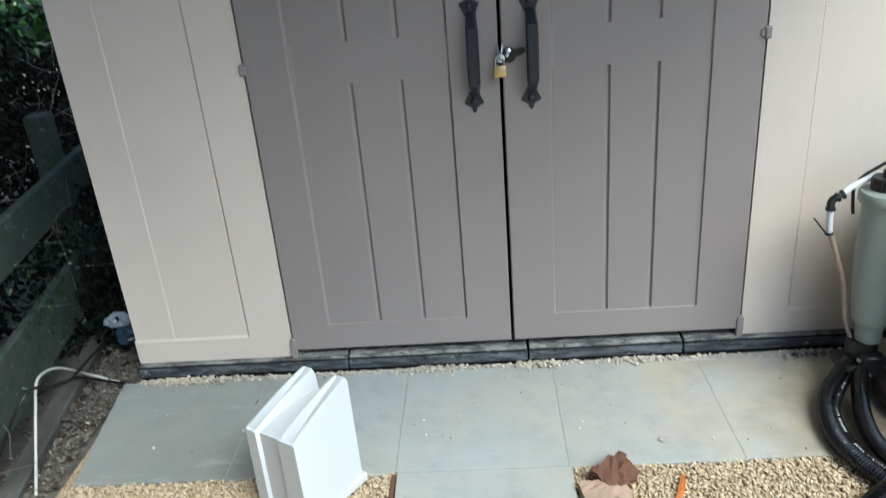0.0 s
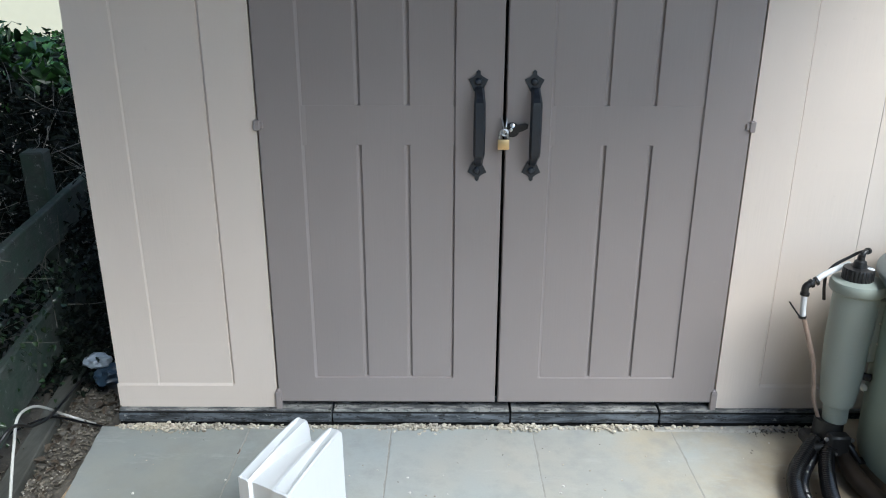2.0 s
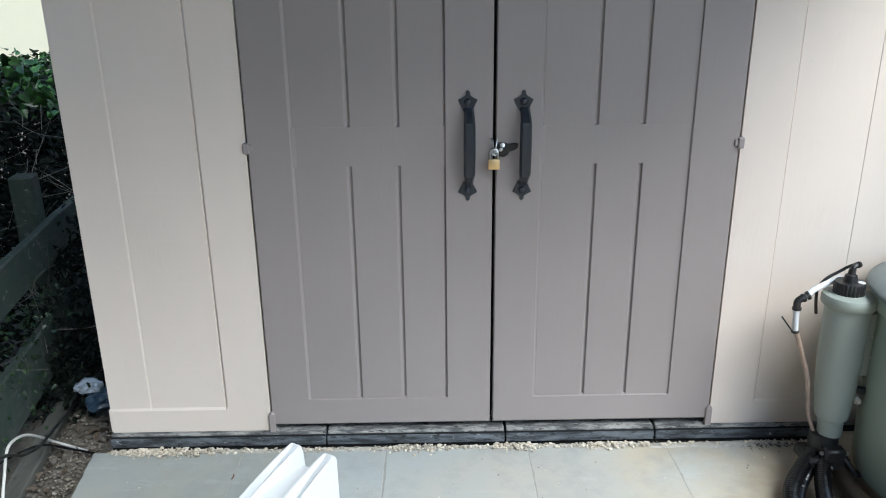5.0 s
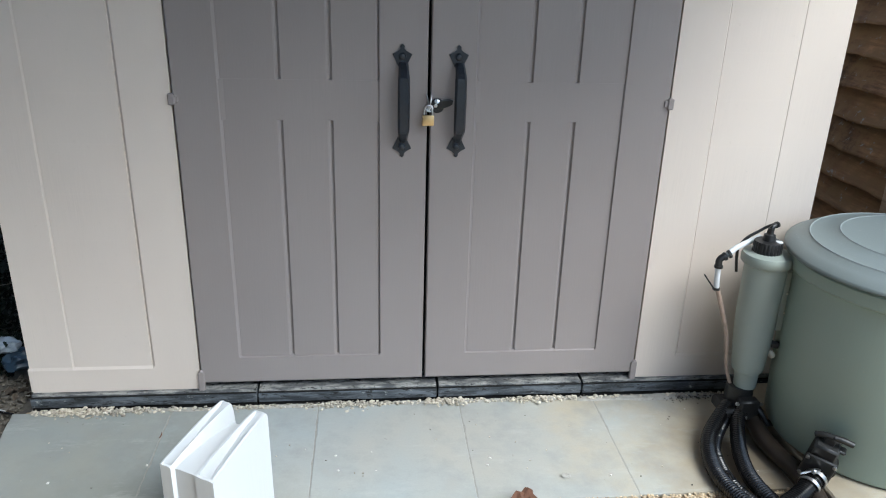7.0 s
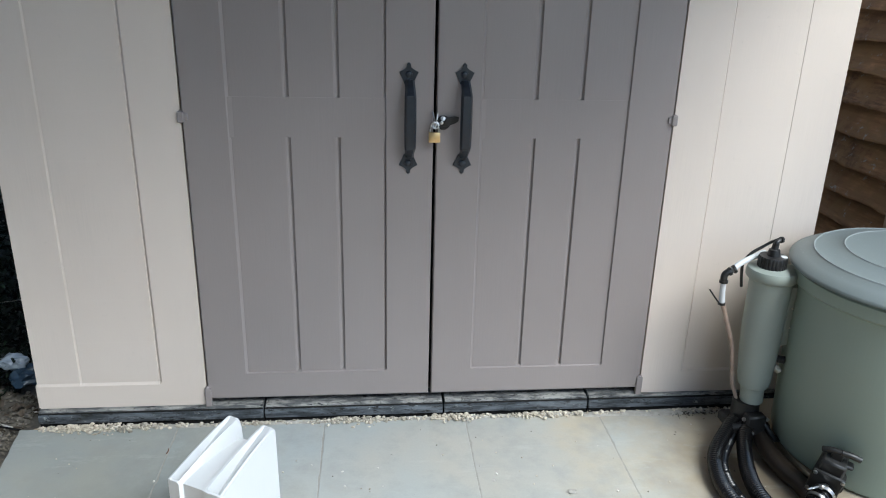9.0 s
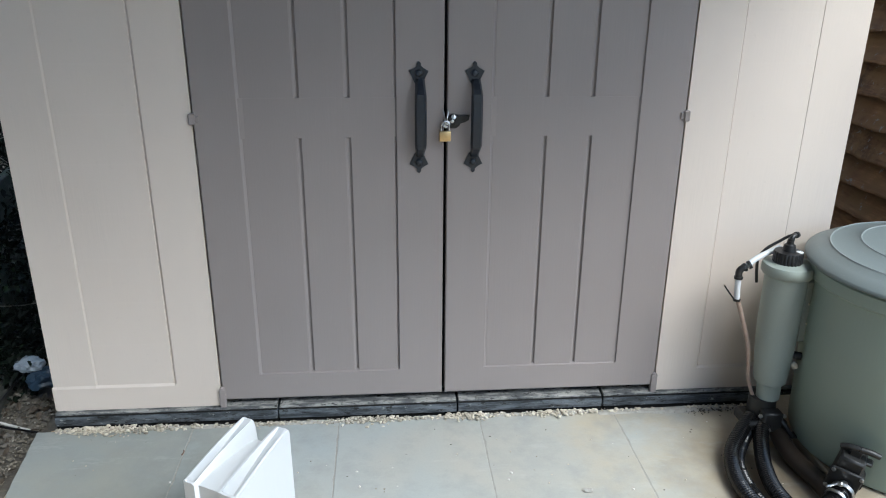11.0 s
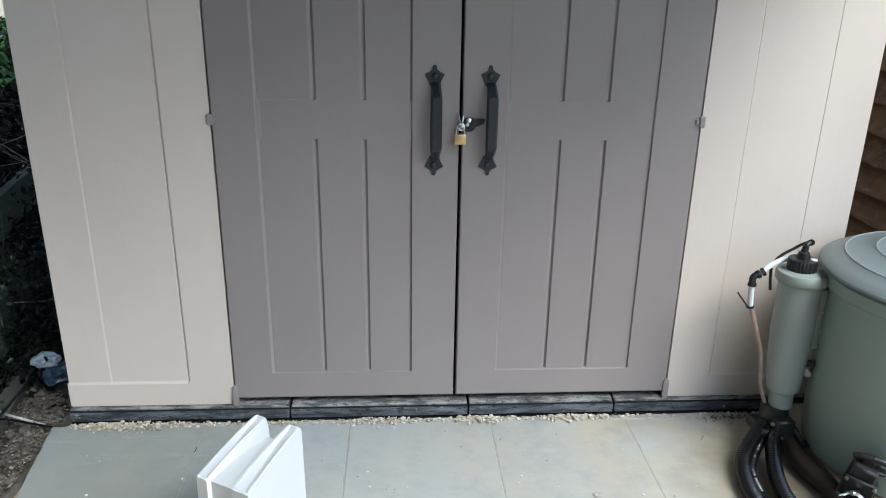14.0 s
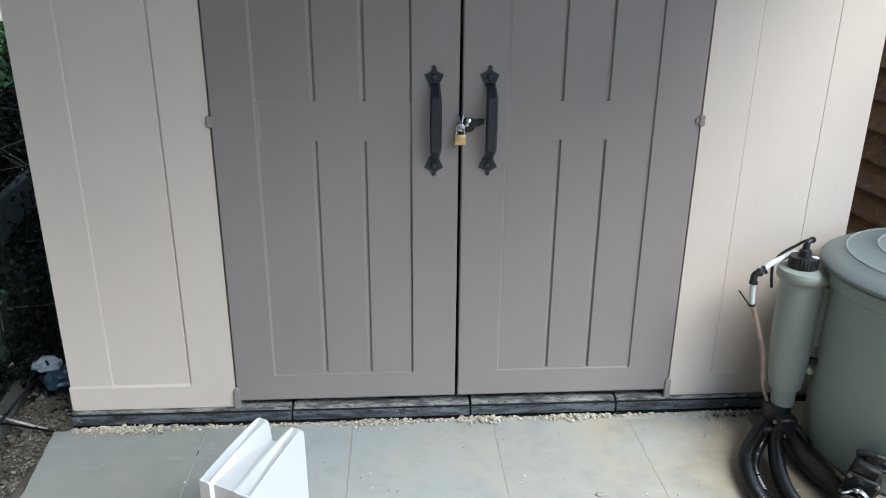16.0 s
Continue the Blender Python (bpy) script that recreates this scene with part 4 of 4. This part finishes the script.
hose([(0.915, -0.215, 0.085), (0.885, -0.241, 0.07), (0.822, -0.308, 0.045), (0.793, -0.372, 0.03), (0.778, -0.459, 0.025), (0.788, -0.54, 0.025), (0.83, -0.64, 0.022),
      (0.9, -0.71, 0.018)], 0.0195, 0.0024, "black corrugated hose looping over the slabs")
hose([(0.935, -0.215, 0.07), (0.898, -0.25, 0.055), (0.842, -0.317, 0.032), (0.818, -0.372, 0.021), (0.807, -0.455, 0.018), (0.818, -0.54, 0.018), (0.875, -0.64, 0.016)],
     0.014, 0.0016, "black corrugated hose tucked behind another hose")
hose([(0.945, -0.245, 0.085), (0.92, -0.275, 0.068), (0.897, -0.33, 0.045), (0.872, -0.41, 0.034), (0.86, -0.5, 0.03), (0.88, -0.6, 0.026), (0.93, -0.7, 0.018)],
     0.0195, 0.0024, "black corrugated hose running forward from the canister")
hose([(0.985, -0.225, 0.075), (0.981, -0.27, 0.05), (0.979, -0.334, 0.036), (0.988, -0.41, 0.032), (1.0, -0.47, 0.032), (1.0, -0.56, 0.03), (0.985, -0.66, 0.02)], 0.026, 0.0, "smooth mud-brown pipe lying against the tub")
low_hose = hose([(1.045, -0.515, 0.075), (1.0, -0.548, 0.058), (0.94, -0.585, 0.04), (0.87, -0.622, 0.03), (0.8, -0.66, 0.014), (0.72, -0.72, 0.012)], 0.0225, 0.0032,
                "ribbed black hose clamped to the tub outlet")
clamp = lathe([(0.027, 0), (0.0295, 0), (0.0295, 0.012), (0.027, 0.012)], (1.012, -0.54, 0.063), 24, (-0.75, -0.6, -0.25))
lathe([(0.027, 0), (0.0295, 0), (0.0295, 0.009), (0.027, 0.009)], (0.985, -0.558, 0.055), 24, (-0.75, -0.55, -0.25), clamp)
box(-0.018, 0.018, -0.006, 0.006, -0.006, 0.006, 0.002, clamp, pose(0.995, -0.555, 0.096, 0, 20, 30))
tube([(0.975, -0.56, 0.1), (0.955, -0.568, 0.104), (0.938, -0.575, 0.106)], 0.003, 6, into=clamp)
part("hose_clamp", clamp, STEEL, low_hose, "bright steel hose clamp", True)

# ---- broken brick, orange scrap, timber scrap ----
def rubble(name, centre, size, turn, material, label, category, seed):
    r = random.Random(seed)
    bm = bmesh.new()
    bmesh.ops.create_cube(bm, size=1.0)
    bmesh.ops.subdivide_edges(bm, edges=bm.edges[:], cuts=6, use_grid_fill=True)
    for v in bm.verts:
        v.co = Vector((v.co.x * size[0], v.co.y * size[1], v.co.z * size[2]))
        v.co += 0.16 * min(size) * noise.noise_vector(v.co * 38 + Vector((seed, 0, 0))) + 0.09 * min(size) * noise.noise_vector(v.co * 130)
        if v.co.x > size[0] * 0.2:
            v.co.z -= abs(v.co.y) * 0.5
    bmesh.ops.transform(bm, matrix=pose(*centre, *turn), verts=bm.verts)
    return tagged(part(name, bm, material), label, category)


rubble("broken_brick", (0.214, -0.552, 0.006), (0.1, 0.075, 0.06), (24, -10, 38), BRICKM, "broken red-brown brick half lying in the gravel", "brick", 3)
rubble("brick_piece", (0.183, -0.612, 0.002), (0.11, 0.07, 0.034), (6, 0, 10), BRICKPALE, "pale flat brick fragment in the gravel", "brick", 8)
rubble("plastic_scrap", (0.365, -0.6, 0.0), (0.014, 0.075, 0.012), (10, 0, -24), ORANGE, "short orange plastic strip on the gravel", "plastic scrap", 5)
tagged(part("timber_stake", box(-0.338, -0.328, -0.72, -0.512, -0.03, 0.004, 0.002), BRICKM), "thin brown timber edge beside a slab", "timber")

# ---- left side: mossy rail fence, hedge, soil edge ----
F0, FD, FN = Vector((-1.42, -0.33, 0)), Vector((-0.17, 0.985, 0)).normalized(), Vector((0.985, 0.17, 0)).normalized()


def along(s, off, z):
    return F0 + FD * s + FN * off + Vector((0, 0, z))


def fence_frame():
    m = Matrix.Identity(4)
    m.col[0][:3], m.col[1][:3], m.col[3][:3] = FN, FD, F0
    return m


rail_fence = thing("rail_fence", along(0.7, -0.05, -0.05), "weathered mossy post and rail fence", "fence")
FM = fence_frame()
for z0, z1, a, b in ((0.425, 0.573, -2.6, 3.2), (0.062, 0.262, -2.6, 3.2)):
    bm = box(-0.03, 0.0, a, b, z0, z1, 0.005)
    bmesh.ops.subdivide_edges(bm, edges=[e for e in bm.edges if e.calc_length() > 2], cuts=40, use_grid_fill=True)
    for v in bm.verts:
        v.co += 0.005 * noise.noise_vector(v.co * 3.1)
        v.co.z += 0.012 * v.co.y
    bmesh.ops.transform(bm, matrix=FM, verts=bm.verts)
    part("rail", bm, MOSSY, rail_fence)
for s in (-1.6, 0.95, 2.6):
    part("post", box(-0.11, -0.032, s - 0.045, s + 0.045, -0.06, 0.755, 0.006, m=FM), MOSSY, rail_fence, "square mossy post")
edging = box(0.0, 0.062, -2.2, 1.6, -0.07, -0.008, 0.004)
bmesh.ops.subdivide_edges(edging, edges=[e for e in edging.edges if e.calc_length() > 2], cuts=30, use_grid_fill=True)
for v in edging.verts:
    v.co += 0.004 * noise.noise_vector(v.co * 4.0)
bmesh.ops.transform(edging, matrix=FM, verts=edging.verts)
tagged(part("edging_board", edging, SLEEPER), "dirty timber edging board lying in soil", "timber")


def leaves(name, count, spot, size, material, label, seed, ivy=False):
    """Many small folded leaves in one mesh."""
    rng = np.random.default_rng(seed)
    verts, faces = [], []
    shape = np.array([(0, 0.08, 0), (0.2, -0.1, 0.04), (0.42, -0.03, 0.09), (0.52, 0.2, 0.11), (0.42, 0.5, 0.07), (0.2, 0.85, 0.0), (0, 1.15, -0.12),
                  (-0.2, 0.85, 0.0), (-0.42, 0.5, 0.07), (-0.52, 0.2, 0.11), (-0.42, -0.03, 0.09), (-0.2, -0.1, 0.04)]) if ivy else \
        np.array([(0, 0, 0), (0.26, 0.35, 0.06), (0.2, 0.75, 0.04), (0, 1.1, -0.1), (-0.2, 0.75, 0.04), (-0.26, 0.35, 0.06)])
    for _ in range(count):
        c = spot(rng)
        if c is None:
            continue
        k = size * rng.uniform(0.55, 1.3)
        e = Euler((rng.normal(-0.5, 0.6), rng.normal(0, 0.6), rng.uniform(0, 6.28))).to_matrix()
        n = len(verts)
        verts += (shape * k @ np.array(e).T + c).tolist()
        faces += [tuple(range(n, n + 7)), (n, *range(n + 6, n + 12))] if ivy else [(n, n + 1, n + 2, n + 3), (n, n + 3, n + 4, n + 5)]
    return tagged(cloud_mesh(name, verts, faces, material), label, "foliage", kind="stuff")


def hedge_top(x, y):
    return 1.04 + 0.08 * noise.noise((x * 2.2, y * 2.2, 1.0)) + 0.05 * noise.noise((x * 8, y * 8, 2.0)) + 0.02 * max(0, -y) + 0.2 * min(1, max(0, (1.45 - (Vector((x, y, 0)) - F0).dot(FD)) / 0.6))


def in_hedge(rng):
    s, off = rng.uniform(-2.4, 3.4), -0.14 - min(1.2, abs(rng.gamma(1.4, 0.25)))
    p = along(s, off, 0)
    z = hedge_top(p.x, p.y) * rng.uniform(0.0, 1.0) ** 0.8
    return None if (p.x > -1.27 and p.y > -0.1) or (p.x < -1.56 and p.y < -0.45) else (p.x, p.y, z)


def on_top(rng):
    s, off = rng.uniform(-2.4, 3.4), -rng.uniform(0.04, 1.3)
    p = along(s, off, 0)
    return None if p.x < -1.56 and p.y < -0.45 else (p.x, p.y, hedge_top(p.x, p.y) - abs(rng.normal(0, 0.06)))


leaves("hedge", 34000, in_hedge, 0.042, SHRUBSHADE, "dense shrub hedge behind the rails, darkened for its deep shade", 21)
leaves("ivy", 5200, on_top, 0.042, IVY, "glossy dark green ivy leaves on top of the hedge", 22, True)


def sprig(rng):
    s = rng.choice([0.25, 0.45, 0.62, 0.9]) + rng.normal(0, 0.09)
    p = along(s, abs(rng.normal(0, 0.035)), 0)
    return (p.x, p.y, rng.choice([0.12, 0.3, 0.38, 0.34]) + rng.normal(0, 0.05))


leaves("creeper", 230, sprig, 0.015, SHRUBL, "small green creeper leaves growing through the rails", 23, True)


def twigs(name, count, seed, label):
    rng = np.random.default_rng(seed)
    bm = bmesh.new()
    for _ in range(count):
        s, z = rng.uniform(-0.6, 1.6), rng.uniform(0.02, 1.0)
        a = along(s, rng.uniform(-0.35, 0.03), z)
        d = Vector((rng.normal(0, 1), rng.normal(0, 1), rng.normal(0, 0.7))).normalized() * rng.uniform(0.1, 0.3)
        b = a + d * 0.5 + Vector(rng.normal(0, 0.012, 3))
        c = a + d
        if max(a.x, b.x, c.x) > -1.24:
            continue
        tube([a, b, c], rng.uniform(0.0009, 0.0022), 4, 3, into=bm, taper=0.5)
    return tagged(part(name, bm, TWIG), label, "twigs", kind="stuff")


def low_clump(rng):
    """Low growth between the rails and the side of the shed, filling the dark gap."""
    s = rng.uniform(0.55, 2.3)
    p = along(s, rng.uniform(-0.1, 0.16), 0)
    x = min(p.x, -1.235)
    return (x, p.y, -0.04 + rng.uniform(0, 1) ** 1.5 * (0.16 + 0.5 * min(1, (s - 0.55) / 0.5)))


leaves("low_growth", 5200, low_clump, 0.03, SHRUBSHADE, "low growth between the rails and the shed, darkened for deep shade", 24)
twigs("twigs", 190, 31, "dry grey twigs tangled among the rails")


def litter(rng):
    return (-1.26 - abs(rng.normal(0, 0.12)), rng.uniform(-0.5, 0.7), -0.035 + rng.uniform(0, 0.02))


pale = [(x, y, -0.036 + rng.uniform(0, 0.004)) for x, y in zip(-1.27 - abs(rng.normal(0, 0.07, 70)), rng.uniform(-0.6, 0.12, 70))]
scatter_pebbles("pale_stones", pale, 0.005, "larger pale stones lying on the soil", DIRTY)
clods = [(x, y, -0.04 + rng.uniform(0, 0.006)) for x, y in zip(-1.27 - abs(rng.normal(0, 0.09, 120)), rng.uniform(-0.6, 0.3, 120))]
scatter_pebbles("soil_clods", clods, 0.0105, "crumbly lumps of grey-brown soil", SOIL)
spill = [(x, y, 0.002 + rng.uniform(0, 0.004)) for x, y in zip(rng.normal(0.87, 0.05, 80), -0.04 - abs(rng.normal(0, 0.018, 80)))]
scatter_pebbles("spilt_soil", spill, 0.0028, "dark damp soil spilt beside the hose fitting", DAMP)
leaves("leaf_litter", 190, litter, 0.03, DEADLEAF, "brown dead leaves on the soil", 41)

cable = thing("cable", (-1.42, -0.25, -0.03), "thin white cable looped on the soil", "cable")
part("cable_sheath", tube([(-1.292, -0.503, -0.030), (-1.346, -0.345, 0.083), (-1.352, -0.314, 0.118), (-1.356, -0.287, 0.155), (-1.362, -0.254, 0.174), (-1.373, -0.193, 0.162), (-1.385, -0.122, 0.128), (-1.399, -0.042, 0.071), (-1.413, 0.042, 0.003), (-1.373, 0.064, -0.030), (-1.295, 0.029, -0.030)], 0.0042, 8), CABLE, cable, smooth=True)
pipe = thing("black_pipe", (-1.42, 0.1, -0.04), "thin dark pipe lying across the soil", "pipe")
part("pipe_wall", tube([(-1.46, -0.45, -0.035), (-1.333, -0.366, 0.191), (-1.362, -0.196, 0.108), (-1.385, -0.064, 0.059), (-1.417, 0.121, 0.029), (-1.454, 0.335, -0.011), (-1.450, 0.541, -0.030), (-1.25, 0.5, 0.000)], 0.0048, 8), BLACK, pipe, smooth=True)
cord = thing("black_cable", (-1.4, 0.0, -0.03), "thin black cable crossing under a white one", "cable")
part("cord_sheath", tube([(-1.56, -0.12, -0.02), (-1.512, -0.06, 0.0), (-1.43, 0.002, 0.012), (-1.34, 0.0, 0.0), (-1.262, 0.003, -0.02)], 0.0035, 8), HOSE, cord, smooth=True)


BAGM = plain("bag_plastic", (0.34, 0.39, 0.45), 0.4, 0.3, 40)


def crumpled(name, centre, size, material, label, category, seed):
    bm = bmesh.new()
    bmesh.ops.create_icosphere(bm, subdivisions=3, radius=1.0)
    for v in bm.verts:
        k = 1 + 0.35 * noise.noise(v.co * 1.7 + Vector((seed, 0, 0))) + 0.18 * noise.noise(v.co * 5 + Vector((0, seed, 0)))
        v.co = Vector((v.co.x * size[0] * k, v.co.y * size[1] * k, v.co.z * size[2] * k)) + Vector(centre)
    return tagged(part(name, bm, material), label, category)


crumpled("plastic_bag", (-1.372, 0.25, 0.085), (0.044, 0.035, 0.024), BAGM, "crumpled pale blue plastic bag beside the shed corner", "bag", 4)
crumpled("blue_wrapper", (-1.335, 0.24, 0.035), (0.05, 0.04, 0.036), BLUE, "crumpled dark blue wrapper under a white bag", "wrapper", 6)

crumpled("dry_flake", (0.366, -0.418, 0.0035), (0.014, 0.009, 0.0035), MORTAR, "small curled grey flake lying on a slab", "debris", 9)
tagged(part("bark_chip", tube([(-0.780, -0.153, 0.002), (-0.777, -0.165, 0.0035), (-0.780, -0.177, 0.002)], 0.0017, 6), BRICKM), "thin dark chip of bark lying on a slab", "debris")

# ---- right side: horizontal board fence ----
side_fence = thing("board_fence", (1.72, 0.6, -0.05), "brown overlapping horizontal board fence", "fence")
FX, PITCH = 1.72, 0.1155


def fence_board(seed):
    """One tapered board, thin at its top edge, thick and rough at its lower edge."""
    bm = bmesh.new()
    n, rings = 110, []
    for i in range(n + 1):
        y = -0.02 + 3.0 * i / n
        w = 0.009 * noise.noise((y * 4.3, 4.0 + seed, 0)) + 0.006 * noise.noise((y * 15.0, 9.0 + seed, 0)) + 0.004 * noise.noise((y * 60.0, seed, 0))
        bow = 0.006 * noise.noise((y * 3.0, seed, 5.0))
        sec = [(-0.052 + bow, w), (-0.052 + bow, 0.008 + w), (-0.022 + bow, 0.06), (0.012, 0.13), (0.02, 0.128), (-0.036, w)]
        rings.append([bm.verts.new((x, y, z)) for x, z in sec])
    for a, b in zip(rings, rings[1:]):
        for i in range(6):
            bm.faces.new((a[i], a[(i + 1) % 6], b[(i + 1) % 6], b[i]))
    bm.faces.new(rings[0])
    bm.faces.new(rings[-1][::-1])
    bmesh.ops.recalc_face_normals(bm, faces=bm.faces)
    data = bpy.data.meshes.new("board")
    bm.to_mesh(data)
    bm.free()
    data.materials.append(FENCE)
    return data


# Invented panel that stops light coming through between the boards.
part("backing", box(FX + 0.06, FX + 0.08, -0.57, 2.45, 0.0, 1.8, 0.003), GAPPANEL, side_fence, "dark panel added behind the boards to keep their gaps dark")
for k in range(15):
    b = new("board", fence_board(1.7 * k))
    b.parent = side_fence
    b.location = (0, -0.55, 0.05 + 1.134 - PITCH * 9 + PITCH * k)
for y in (0.232, 1.8):
    part("post", box(FX - 0.078, FX - 0.053, y, y + 0.075, -0.06, 1.75, 0.004), POSTM, side_fence, "pale timber fence post")

# ---- neighbour's wall far behind the hedge ----
house = thing("neighbour_house", (-9, 9, 0), "cream rendered neighbouring house beyond the hedge", "house")
part("wall", box(-16, -2.2, 9, 13, -0.1, 5.2, 0.01), RENDERW, house)
part("roof", plate([(-16.3, 5.2), (-1.9, 5.2), (-3.4, 7.2), (-14.8, 7.2)], 4.6, Matrix.Translation((0, 13.3, 0))), ROOF, house)
part("plinth", box(-16.02, -2.18, 8.96, 8.998, -0.1, 0.3, 0.005), CONCRETE, house)

# ---- plain unseen walls and roof, behind and beside the camera, added to block light ----
tagged(part("block_wall_south", box(-6, 0.4, -5.3, -5.0, -0.1, 5.0, 0.01), BLOCKWALL), "plain grey wall, added out of view to block light from behind", "wall", kind="structure")
# Unseen slab added overhead to shade the top left of the shed.
tagged(part("shade_slab", box(-1.85, 0.85, -1.6, -0.62, 2.6, 2.68, 0.01), ROOF), "plain dark slab, added out of view to shade the upper left", "roof", kind="structure")
tagged(part("block_wall_west", box(-1.85, -1.6, -5.0, -0.55, -0.1, 4.6, 0.01), BLOCKWALL), "plain grey wall, added out of view to block light from the left", "wall", kind="structure")
